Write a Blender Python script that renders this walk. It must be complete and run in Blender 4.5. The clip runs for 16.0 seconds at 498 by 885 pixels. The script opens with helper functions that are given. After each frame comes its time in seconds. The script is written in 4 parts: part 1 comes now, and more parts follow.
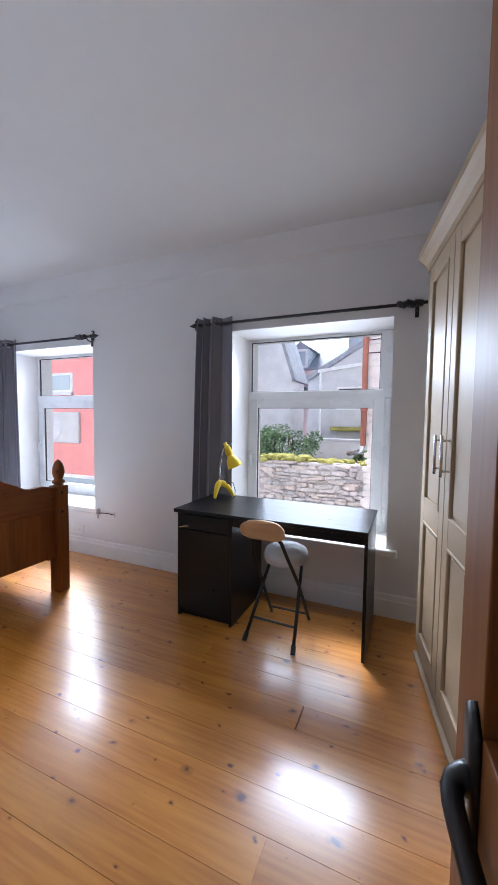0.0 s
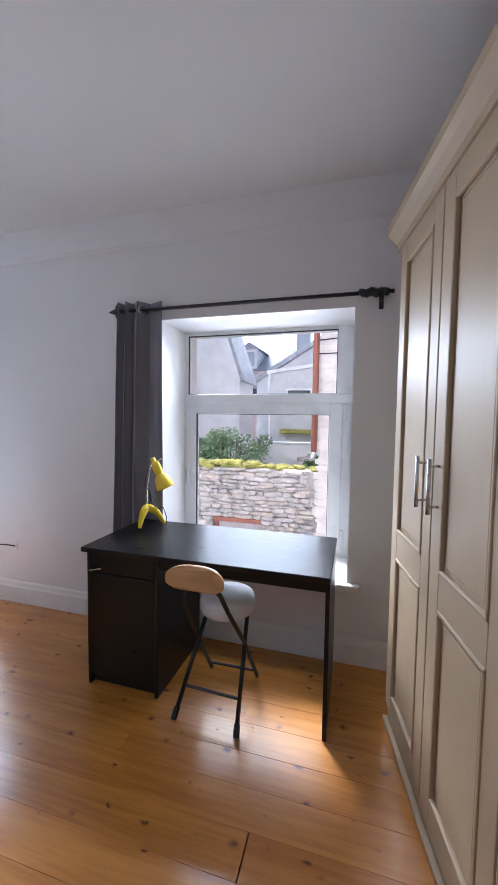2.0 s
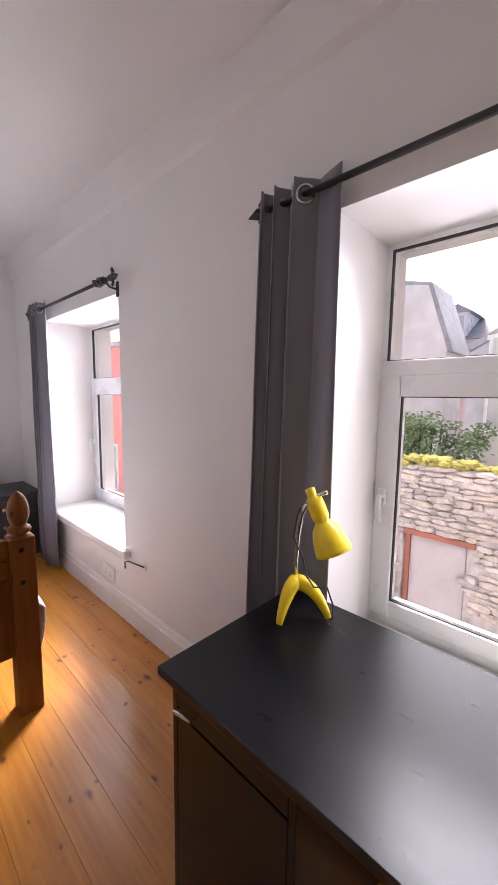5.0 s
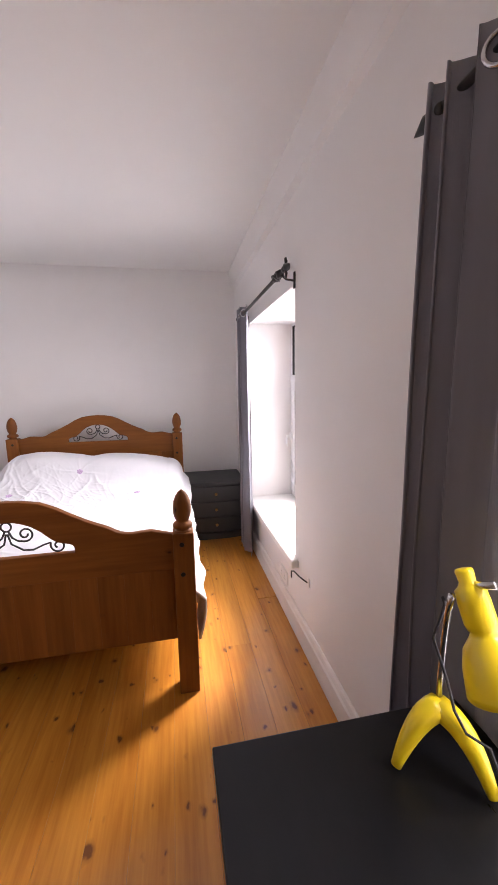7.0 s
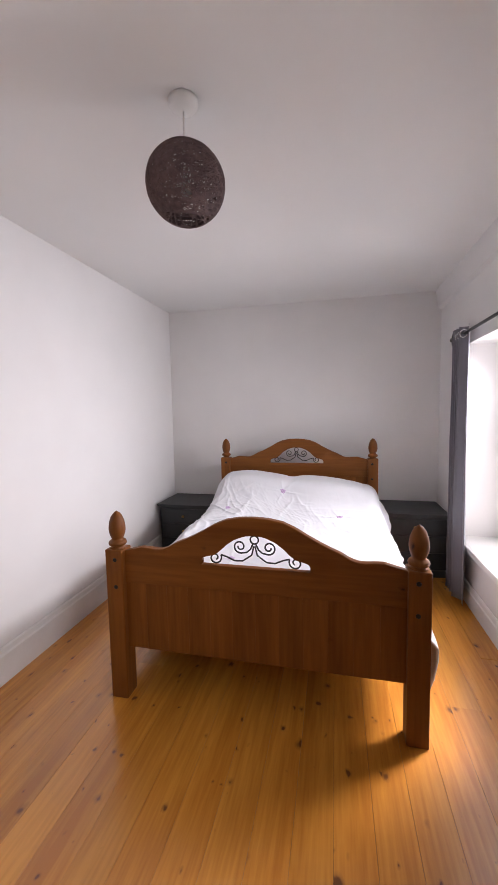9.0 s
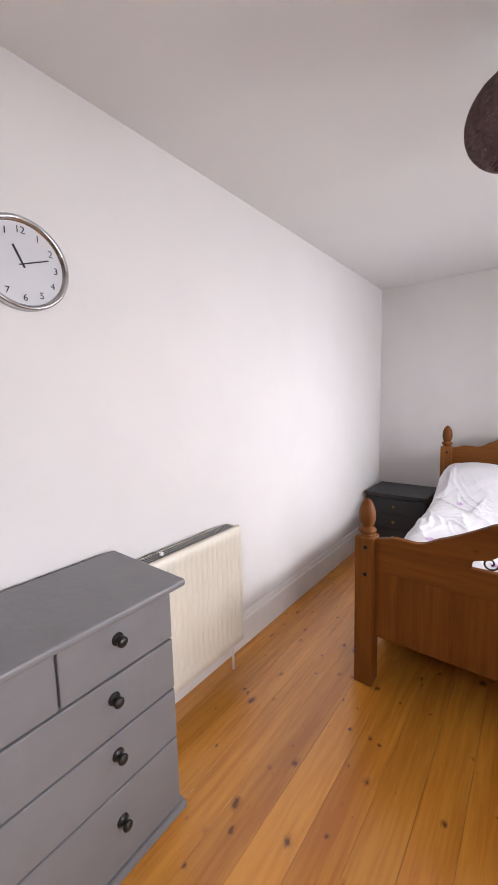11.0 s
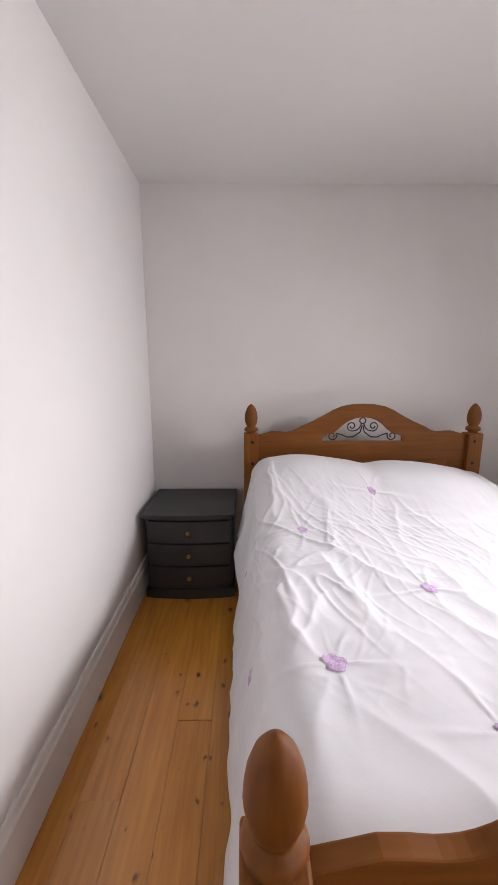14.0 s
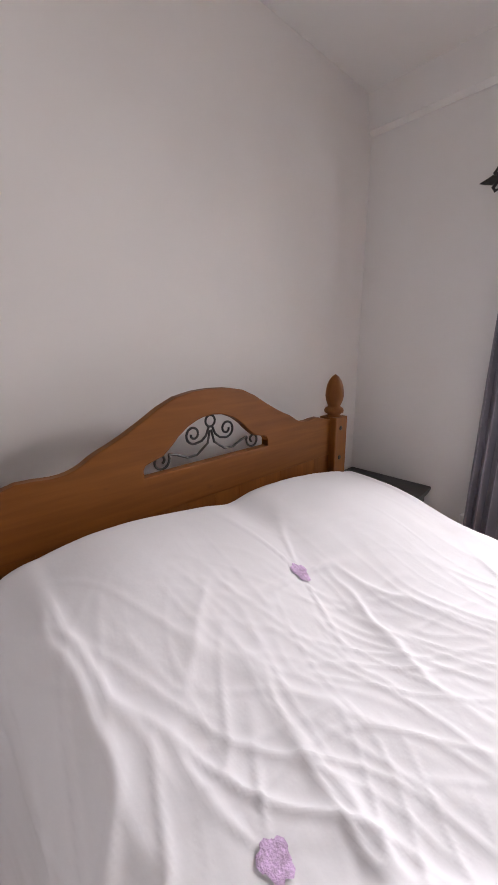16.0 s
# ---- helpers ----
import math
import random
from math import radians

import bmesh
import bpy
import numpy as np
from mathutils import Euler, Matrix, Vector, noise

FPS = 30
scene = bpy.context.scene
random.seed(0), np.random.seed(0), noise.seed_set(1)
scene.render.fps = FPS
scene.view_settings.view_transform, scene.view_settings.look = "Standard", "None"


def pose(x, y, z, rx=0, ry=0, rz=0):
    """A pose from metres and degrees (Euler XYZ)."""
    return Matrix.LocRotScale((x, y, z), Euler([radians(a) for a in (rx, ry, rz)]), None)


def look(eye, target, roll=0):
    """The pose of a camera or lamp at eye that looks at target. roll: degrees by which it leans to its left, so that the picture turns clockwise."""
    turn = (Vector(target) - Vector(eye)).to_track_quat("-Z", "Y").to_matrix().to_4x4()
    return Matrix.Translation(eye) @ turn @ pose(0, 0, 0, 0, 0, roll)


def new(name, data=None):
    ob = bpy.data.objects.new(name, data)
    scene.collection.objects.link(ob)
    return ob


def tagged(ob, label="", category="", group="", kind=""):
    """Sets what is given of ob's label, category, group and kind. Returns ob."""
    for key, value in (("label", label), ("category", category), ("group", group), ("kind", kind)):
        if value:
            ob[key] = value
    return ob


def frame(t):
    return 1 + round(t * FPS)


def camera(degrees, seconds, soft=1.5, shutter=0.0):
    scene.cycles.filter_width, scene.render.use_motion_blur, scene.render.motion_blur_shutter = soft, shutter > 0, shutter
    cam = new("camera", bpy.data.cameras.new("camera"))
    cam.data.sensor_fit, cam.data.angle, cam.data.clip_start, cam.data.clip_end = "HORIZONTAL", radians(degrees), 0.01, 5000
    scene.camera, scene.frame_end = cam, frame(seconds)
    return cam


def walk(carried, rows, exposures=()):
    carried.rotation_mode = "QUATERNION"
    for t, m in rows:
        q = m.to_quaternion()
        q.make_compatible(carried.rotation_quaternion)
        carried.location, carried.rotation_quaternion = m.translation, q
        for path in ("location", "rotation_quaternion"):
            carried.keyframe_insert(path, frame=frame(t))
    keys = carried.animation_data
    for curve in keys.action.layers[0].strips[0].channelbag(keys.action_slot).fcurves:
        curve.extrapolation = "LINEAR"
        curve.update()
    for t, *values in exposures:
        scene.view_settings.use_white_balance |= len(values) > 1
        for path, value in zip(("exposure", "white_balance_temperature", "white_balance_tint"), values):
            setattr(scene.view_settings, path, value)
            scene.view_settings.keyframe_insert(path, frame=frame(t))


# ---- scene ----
cam = camera(67.6, 16.0)
PATH = [
    (0, (0.437, -2.645, 1.331), (-0.363, -0.816, 1.207), 0.7),
    (0.5, (0.432, -2.497, 1.357), (-0.438, -0.699, 1.243), 0.7),
    (1, (0.387, -2.325, 1.366), (-0.352, -0.473, 1.215), 0.8),
    (1.5, (0.365, -2.213, 1.384), (-0.176, -0.294, 1.228), 0.8),
    (2, (0.327, -2.157, 1.386), (-0.222, -0.237, 1.268), 0.8),
    (2.5, (0.251, -2.074, 1.393), (-0.346, -0.169, 1.272), 0.7),
    (3, (0.146, -1.911, 1.418), (-0.617, -0.071, 1.239), 1.0),
    (3.5, (0.04, -1.732, 1.419), (-0.894, 0.025, 1.211), 0.9),
    (3.7, (-0.033, -1.646, 1.416), (-0.992, 0.096, 1.204), 1.2),
    (5.8, (-0.238, -0.823, 1.427), (-1.911, 0.235, 1.136), 0.0),
    (6, (-0.242, -0.765, 1.431), (-1.979, 0.176, 1.118), -0.1),
    (6.5, (-0.254, -0.67, 1.448), (-2.145, -0.109, 1.118), -0.9),
    (7, (-0.315, -0.666, 1.469), (-2.256, -0.284, 1.177), -1.1),
    (7.5, (-0.35, -0.737, 1.511), (-2.324, -0.514, 1.276), -0.8),
    (8, (-0.351, -0.819, 1.534), (-2.341, -0.829, 1.339), -1.0),
    (8.5, (-0.333, -0.909, 1.518), (-2.316, -1.116, 1.363), -1.3),
    (9, (-0.293, -1.018, 1.518), (-2.235, -1.467, 1.353), -1.1),
    (9.5, (-0.254, -1.153, 1.512), (-2.098, -1.915, 1.363), -0.9),
    (10, (-0.191, -1.271, 1.526), (-1.842, -2.382, 1.32), -1.2),
    (10.2, (-0.158, -1.321, 1.531), (-1.717, -2.553, 1.303), -1.4),
    (12.3, (-0.347, -1.655, 1.48), (-1.987, -2.767, 1.207), -1.6),
    (12.5, (-0.47, -1.702, 1.458), (-2.184, -2.684, 1.146), -1.2),
    (13, (-0.859, -1.867, 1.469), (-2.706, -2.499, 1.035), -0.6),
    (13.5, (-1.22, -2.053, 1.465), (-3.164, -2.291, 1.059), 0.1),
    (14, (-1.624, -2.177, 1.458), (-3.587, -2.159, 1.074), -0.1),
    (14.5, (-2.036, -2.298, 1.456), (-3.988, -2.095, 1.073), 0.3),
    (15, (-2.476, -2.299, 1.42), (-4.335, -1.676, 1.026), 0.6),
    (15.5, (-2.879, -2.283, 1.411), (-4.552, -1.332, 0.866), 1.1),
    (16, (-3.06, -2.16, 1.377), (-4.471, -0.841, 0.869), -0.6),
]
EXPOSURE = [(0, 0.5, 5400, 10), (3.5, 0.62, 5550, 15), (5.9, 0.68, 6800, 23), (7.2, 0.72, 6700, 22), (9.0, 0.45, 6600, 19), (10.2, 0.66, 6600, 18), (12.4, 0.72, 6450, 15), (13.2, 0.57, 6600, 16), (14.5, 0.52, 6850, 17), (16, 0.43, 6900, 18)]
walk(cam, [(t, look(eye, target, roll)) for t, eye, target, roll in PATH], EXPOSURE)

# ---- world and light ----
world = bpy.data.worlds.new("sky")
scene.world = world
world.use_nodes = True
wn = world.node_tree
sky = wn.nodes.new("ShaderNodeTexSky")
sky.sky_type, sky.sun_disc = "NISHITA", False
sky.sun_elevation, sky.sun_rotation = radians(42), radians(321.5)
sky.air_density, sky.dust_density, sky.ozone_density = 1.0, 9.0, 1.0
wn.links.new(sky.outputs[0], wn.nodes["Background"].inputs[0])
wn.nodes["Background"].inputs[1].default_value = 0.15

sun = new("sun", bpy.data.lights.new("sun", "SUN"))
sun.data.energy, sun.data.angle, sun.data.color = 5.0, radians(15), (1.0, 0.96, 0.9)
sun.matrix_world = look((-6.2, 7.8, 9.0), (0, 0, 0))

WIN1, WIN2 = -0.32, -2.99            # centres of the two windows along the wall
# the sky's light in each window opening: all of it seen level, and the bright strip over the roofs that falls steeply
for wx, watt, steep in ((WIN1, 7, 11), (WIN2, 11, 17)):
    for power, tall, z, y, drop, spread in ((watt, 1.47, 1.235, 0.37, 0.0, 155), (steep, 0.3, 1.82, 0.3, 0.45, 110)):
        lamp = new("window_light", bpy.data.lights.new("window_light", "AREA"))
        lamp.data.shape, lamp.data.size, lamp.data.size_y = "RECTANGLE", 0.84, tall
        lamp.data.energy, lamp.data.color, lamp.data.spread = power, (0.93, 0.96, 1.0), radians(spread)
        lamp.matrix_world = look((wx + 0.01, y, z), (wx + 0.01, y - 1, z - drop))

# ---- materials ----
def material(name, color, rough=0.5, metal=0.0, vary=0.08, scale=6.0, bump=0.0, bump_scale=60.0, color2=None, stretch=(1, 1, 1), coat=0.0, sheen=0.0):
    """A surface with tone variation at two scales and fine relief, in world metres."""
    m = bpy.data.materials.new(name)
    m.use_nodes = True
    nt = m.node_tree
    b = nt.nodes["Principled BSDF"]
    geo = nt.nodes.new("ShaderNodeNewGeometry")
    mp = nt.nodes.new("ShaderNodeMapping")
    mp.inputs["Scale"].default_value = stretch
    nt.links.new(geo.outputs["Position"], mp.inputs["Vector"])
    n1, n2 = nt.nodes.new("ShaderNodeTexNoise"), nt.nodes.new("ShaderNodeTexNoise")
    n1.inputs["Scale"].default_value, n1.inputs["Detail"].default_value = scale, 4
    n2.inputs["Scale"].default_value, n2.inputs["Detail"].default_value = scale * 0.17, 3
    nt.links.new(mp.outputs[0], n1.inputs["Vector"])
    nt.links.new(mp.outputs[0], n2.inputs["Vector"])
    add = nt.nodes.new("ShaderNodeMath")
    add.operation = "ADD"
    nt.links.new(n1.outputs["Fac"], add.inputs[0])
    nt.links.new(n2.outputs["Fac"], add.inputs[1])
    ramp = nt.nodes.new("ShaderNodeValToRGB")
    lo = tuple(c * (1 - vary) for c in color)
    hi = color2 or tuple(min(1, c * (1 + vary)) for c in color)
    ramp.color_ramp.elements[0].position, ramp.color_ramp.elements[1].position = 0.35, 0.65
    ramp.color_ramp.elements[0].color, ramp.color_ramp.elements[1].color = (*lo, 1), (*hi, 1)
    half = nt.nodes.new("ShaderNodeMath")
    half.operation = "MULTIPLY"
    half.inputs[1].default_value = 0.5
    nt.links.new(add.outputs[0], half.inputs[0])
    nt.links.new(half.outputs[0], ramp.inputs[0])
    nt.links.new(ramp.outputs[0], b.inputs["Base Color"])
    rr = nt.nodes.new("ShaderNodeMapRange")
    rr.inputs["To Min"].default_value, rr.inputs["To Max"].default_value = max(0.02, rough - 0.06), min(1, rough + 0.06)
    nt.links.new(n1.outputs["Fac"], rr.inputs["Value"])
    nt.links.new(rr.outputs[0], b.inputs["Roughness"])
    b.inputs["Metallic"].default_value = metal
    b.inputs["Coat Weight"].default_value = coat
    b.inputs["Sheen Weight"].default_value = sheen
    if bump:
        nb = nt.nodes.new("ShaderNodeTexNoise")
        nb.inputs["Scale"].default_value, nb.inputs["Detail"].default_value = bump_scale, 5
        nt.links.new(mp.outputs[0], nb.inputs["Vector"])
        bp = nt.nodes.new("ShaderNodeBump")
        bp.inputs["Strength"].default_value, bp.inputs["Distance"].default_value = bump, 0.01
        nt.links.new(nb.outputs["Fac"], bp.inputs["Height"])
        nt.links.new(bp.outputs[0], b.inputs["Normal"])
    return m


def wood(name, light, dark, knot, rough=0.35, along=0, grain=1.0, knots=True, coat=0.0, flat=False):
    """Pine: streaks along one axis, rings of tone, and dark knots; every piece with its own offset."""
    m = bpy.data.materials.new(name)
    m.use_nodes = True
    nt = m.node_tree
    b = nt.nodes["Principled BSDF"]
    geo, info = nt.nodes.new("ShaderNodeNewGeometry"), nt.nodes.new("ShaderNodeObjectInfo")
    off = nt.nodes.new("ShaderNodeVectorMath")
    off.operation = "ADD"
    mul = nt.nodes.new("ShaderNodeMath")
    mul.operation = "MULTIPLY"
    mul.inputs[1].default_value = 37.0
    nt.links.new(info.outputs["Random"], mul.inputs[0])
    nt.links.new(geo.outputs["Position"], off.inputs[0])
    nt.links.new(mul.outputs[0], off.inputs[1])
    mp = nt.nodes.new("ShaderNodeMapping")
    mp.inputs["Scale"].default_value = [0.07 if i == along else 1.0 for i in range(3)]
    nt.links.new(off.outputs[0], mp.inputs["Vector"])
    streak = nt.nodes.new("ShaderNodeTexNoise")
    streak.inputs["Scale"].default_value, streak.inputs["Detail"].default_value = 55 * grain, 5
    nt.links.new(mp.outputs[0], streak.inputs["Vector"])
    broad = nt.nodes.new("ShaderNodeTexNoise")
    broad.inputs["Scale"].default_value, broad.inputs["Detail"].default_value = 9 * grain, 3
    nt.links.new(mp.outputs[0], broad.inputs["Vector"])
    mix = nt.nodes.new("ShaderNodeMath")
    mix.operation = "MULTIPLY_ADD"
    mix.inputs[1].default_value = 0.45
    nt.links.new(streak.outputs["Fac"], mix.inputs[0])
    half = nt.nodes.new("ShaderNodeMath")
    half.operation = "MULTIPLY"
    half.inputs[1].default_value = 0.55
    nt.links.new(broad.outputs["Fac"], half.inputs[0])
    nt.links.new(half.outputs[0], mix.inputs[2])
    ramp = nt.nodes.new("ShaderNodeValToRGB")
    ramp.color_ramp.elements[0].position, ramp.color_ramp.elements[1].position = 0.36, 0.62
    ramp.color_ramp.elements[0].color, ramp.color_ramp.elements[1].color = (*dark, 1), (*light, 1)
    nt.links.new(mix.outputs[0], ramp.inputs[0])
    tone = nt.nodes.new("ShaderNodeHueSaturation")
    tv = nt.nodes.new("ShaderNodeMapRange")
    tv.inputs["To Min"].default_value, tv.inputs["To Max"].default_value = 0.9, 1.06
    nt.links.new(info.outputs["Random"], tv.inputs["Value"])
    nt.links.new(tv.outputs[0], tone.inputs["Value"])
    nt.links.new(ramp.outputs[0], tone.inputs["Color"])
    out = tone.outputs[0]
    if knots:
        kp = nt.nodes.new("ShaderNodeMapping")
        kp.inputs["Scale"].default_value = [0.7 if i == along else 1.0 for i in range(3)]
        nt.links.new(off.outputs[0], kp.inputs["Vector"])
        warp = nt.nodes.new("ShaderNodeTexNoise")
        warp.inputs["Scale"].default_value = 30
        nt.links.new(kp.outputs[0], warp.inputs["Vector"])
        wm = nt.nodes.new("ShaderNodeVectorMath")
        wm.operation = "MULTIPLY_ADD"
        wm.inputs[1].default_value = (0.03, 0.03, 0.03)
        nt.links.new(warp.outputs["Color"], wm.inputs[0])
        nt.links.new(kp.outputs[0], wm.inputs[2])
        # large knots with a soft rim, and on floors scattered small ones
        for size, core, rim, spread in ((4.4, 0.045, 0.12, 0.1), (9.5, 0.06, 0.14, 0.22)) if flat else ((6.5, 0.05, 0.13, 0.085),):
            v = nt.nodes.new("ShaderNodeTexVoronoi")
            v.inputs["Scale"].default_value = size
            if flat:
                v.voronoi_dimensions = "2D"
            nt.links.new(wm.outputs[0], v.inputs["Vector"])
            kr = nt.nodes.new("ShaderNodeValToRGB")
            kr.color_ramp.elements[0].position, kr.color_ramp.elements[1].position = core, rim
            kr.color_ramp.elements[0].color, kr.color_ramp.elements[1].color = (1, 1, 1, 1), (0, 0, 0, 1)
            mid = kr.color_ramp.elements.new(core + (rim - core) * 0.4)
            mid.color = (0.35, 0.35, 0.35, 1)
            sep = nt.nodes.new("ShaderNodeSeparateColor")
            nt.links.new(v.outputs["Color"], sep.inputs[0])
            grow = nt.nodes.new("ShaderNodeMath")
            grow.operation = "MULTIPLY_ADD"
            grow.inputs[1].default_value = spread
            nt.links.new(sep.outputs[0], grow.inputs[0])
            nt.links.new(v.outputs["Distance"], grow.inputs[2])
            nt.links.new(grow.outputs[0], kr.inputs[0])
            km = nt.nodes.new("ShaderNodeMix")
            km.data_type = "RGBA"
            nt.links.new(kr.outputs[0], km.inputs[0])
            nt.links.new(out, km.inputs[6])
            km.inputs[7].default_value = (*knot, 1)
            out = km.outputs[2]
    nt.links.new(out, b.inputs["Base Color"])
    rr = nt.nodes.new("ShaderNodeMapRange")
    rr.inputs["To Min"].default_value, rr.inputs["To Max"].default_value = rough - 0.07, rough + 0.1
    nt.links.new(broad.outputs["Fac"], rr.inputs["Value"])
    nt.links.new(rr.outputs[0], b.inputs["Roughness"])
    b.inputs["Coat Weight"].default_value, b.inputs["Coat Roughness"].default_value = coat, 0.21
    bp = nt.nodes.new("ShaderNodeBump")
    bp.inputs["Strength"].default_value, bp.inputs["Distance"].default_value = 0.06, 0.002
    nt.links.new(streak.outputs["Fac"], bp.inputs["Height"])
    nt.links.new(bp.outputs[0], b.inputs["Normal"])
    return m


PAINT = material("white_wall_paint", (0.745, 0.728, 0.72), 0.75, vary=0.025, scale=3, bump=0.12, bump_scale=14)
CEIL = material("white_ceiling_paint", (0.76, 0.75, 0.74), 0.8, vary=0.02, scale=2, bump=0.1, bump_scale=9)
TRIM = material("white_gloss_trim", (0.78, 0.77, 0.75), 0.4, vary=0.04, scale=8, bump=0.06)
UPVC = material("white_upvc", (0.8, 0.81, 0.82), 0.28, vary=0.02, scale=5)
GASKET = material("black_gasket", (0.03, 0.03, 0.035), 0.6)
PINE = wood("varnished_pine_floor", (0.65, 0.28, 0.041), (0.45, 0.158, 0.017), (0.15, 0.048, 0.012), rough=0.34, along=0, coat=1.0, flat=True)
BEDPINE = wood("stained_pine_bed", (0.225, 0.078, 0.013), (0.15, 0.045, 0.007), (0.045, 0.014, 0.005), rough=0.5, along=1)
BEDPOST = wood("stained_pine_posts", (0.225, 0.078, 0.013), (0.15, 0.045, 0.007), (0.045, 0.014, 0.005), rough=0.5, along=2)
DOORWOOD = wood("varnished_door", (0.32, 0.125, 0.03), (0.22, 0.078, 0.018), (0.06, 0.02, 0.008), rough=0.55, along=2)
for m in (PINE, BEDPINE, BEDPOST, DOORWOOD):
    m.node_tree.nodes["Principled BSDF"].inputs["Specular IOR Level"].default_value = 0.25
PLY = wood("beech_ply", (0.6, 0.36, 0.16), (0.5, 0.28, 0.115), (0.3, 0.15, 0.06), rough=0.4, along=0, knots=False)
BLACKWOOD = material("black_ash_veneer", (0.006, 0.006, 0.007), 0.3, vary=0.15, scale=40, bump=0.015, bump_scale=120, stretch=(0.3, 1, 1))
BLACKWOOD.node_tree.nodes["Principled BSDF"].inputs["Specular IOR Level"].default_value = 0.3
BLACKMETAL = material("black_metal", (0.015, 0.014, 0.014), 0.4, vary=0.3, scale=20, bump=0.1)
CHROME = material("brushed_steel", (0.55, 0.55, 0.56), 0.25, metal=1.0, vary=0.08, scale=30)
BRASS = material("aged_brass", (0.45, 0.27, 0.09), 0.35, metal=1.0, vary=0.2, scale=30)
CURTAIN = material("grey_satin", (0.16, 0.155, 0.185), 0.36, vary=0.12, scale=25, bump=0.1, bump_scale=400, stretch=(1, 1, 0.1), sheen=0.3)
DUVET = material("white_cotton", (0.72, 0.72, 0.75), 0.85, vary=0.02, scale=8, bump=0.03, bump_scale=120, sheen=0.1)
FLOWER = material("purple_embroidery", (0.55, 0.40, 0.60), 0.85, vary=0.4, scale=140, bump=0.4, bump_scale=300)
MATTRESS = material("mattress_ticking", (0.7, 0.68, 0.66), 0.9, vary=0.05)
CREAM = material("cream_foil", (0.43, 0.33, 0.215), 0.52, vary=0.035, scale=14, bump=0.05, bump_scale=50, stretch=(1, 1, 0.15))
CREAM.node_tree.nodes["Principled BSDF"].inputs["Specular IOR Level"].default_value = 0.3
RADCREAM = material("cream_enamel", (0.74, 0.70, 0.60), 0.35, vary=0.03, scale=6)
RADGREY = material("radiator_grille", (0.3, 0.3, 0.29), 0.5, vary=0.1)
GREYPAINT = material("grey_painted_wood", (0.19, 0.187, 0.197), 0.42, vary=0.08, scale=10, bump=0.12, bump_scale=40)
DARKGREY = material("dark_grey_painted_wood", (0.032, 0.034, 0.036), 0.5, vary=0.12, scale=10, bump=0.12, bump_scale=40)
YELLOW = material("yellow_plastic", (0.82, 0.60, 0.012), 0.3, vary=0.05, scale=10)
SEAT = material("white_vinyl", (0.62, 0.62, 0.63), 0.42, vary=0.06, scale=12, bump=0.1, bump_scale=150)
STRING = material("purple_brown_string", (0.13, 0.085, 0.085), 0.8, vary=0.4, scale=60)
WHITEPLASTIC = material("white_plastic", (0.78, 0.77, 0.75), 0.35, vary=0.03)
CLOCKFACE = material("clock_face", (0.62, 0.63, 0.66), 0.5, vary=0.03)
INK = material("black_print", (0.03, 0.03, 0.03), 0.6)
GLASS = bpy.data.materials.new("window_glass")
GLASS.use_nodes = True
gb = GLASS.node_tree.nodes["Principled BSDF"]
gb.inputs["Transmission Weight"].default_value, gb.inputs["Roughness"].default_value, gb.inputs["IOR"].default_value = 1.0, 0.0, 1.1
gb.inputs["Base Color"].default_value = (0.98, 0.99, 0.99, 1)

# ---- mesh helpers ----
def link(name, bm, mat, parent=None, label="", smooth=False):
    me = bpy.data.meshes.new(name)
    bmesh.ops.recalc_face_normals(bm, faces=bm.faces)
    bm.to_mesh(me)
    bm.free()
    me.materials.append(mat)
    if smooth:
        for p in me.polygons:
            p.use_smooth = True
    ob = new(name, me)
    if parent:
        ob.parent = parent
    if label:
        ob["label"] = label
    return ob


def part(name, bm, mat, parent, label="", smooth=False):
    return link(name, bm, mat, parent, label, smooth)


def thing(name, label, category, m=None, group="", kind=""):
    ob = tagged(new(name), label, category, group, kind)
    ob.empty_display_size = 0.1
    if m is not None:
        ob.matrix_basis = m
    return ob


def box(x0, y0, z0, x1, y1, z1, bevel=0.0, bm=None, segs=2):
    """A block between two corners, its edges rounded by bevel."""
    own = bmesh.new()
    vs = [own.verts.new((x, y, z)) for x in (x0, x1) for y in (y0, y1) for z in (z0, z1)]
    for f in ((0, 1, 3, 2), (4, 6, 7, 5), (0, 4, 5, 1), (2, 3, 7, 6), (0, 2, 6, 4), (1, 5, 7, 3)):
        own.faces.new([vs[i] for i in f])
    if bevel:
        bmesh.ops.bevel(own, geom=own.edges[:], offset=bevel, segments=segs, affect="EDGES", profile=0.5)
    if bm is None:
        return own
    join(bm, own)
    return bm


def join(bm, own, m=None):
    if m is not None:
        bmesh.ops.transform(own, matrix=m, verts=own.verts)
    me = bpy.data.meshes.new("t")
    own.to_mesh(me)
    own.free()
    bm.from_mesh(me)
    bpy.data.meshes.remove(me)
    return bm


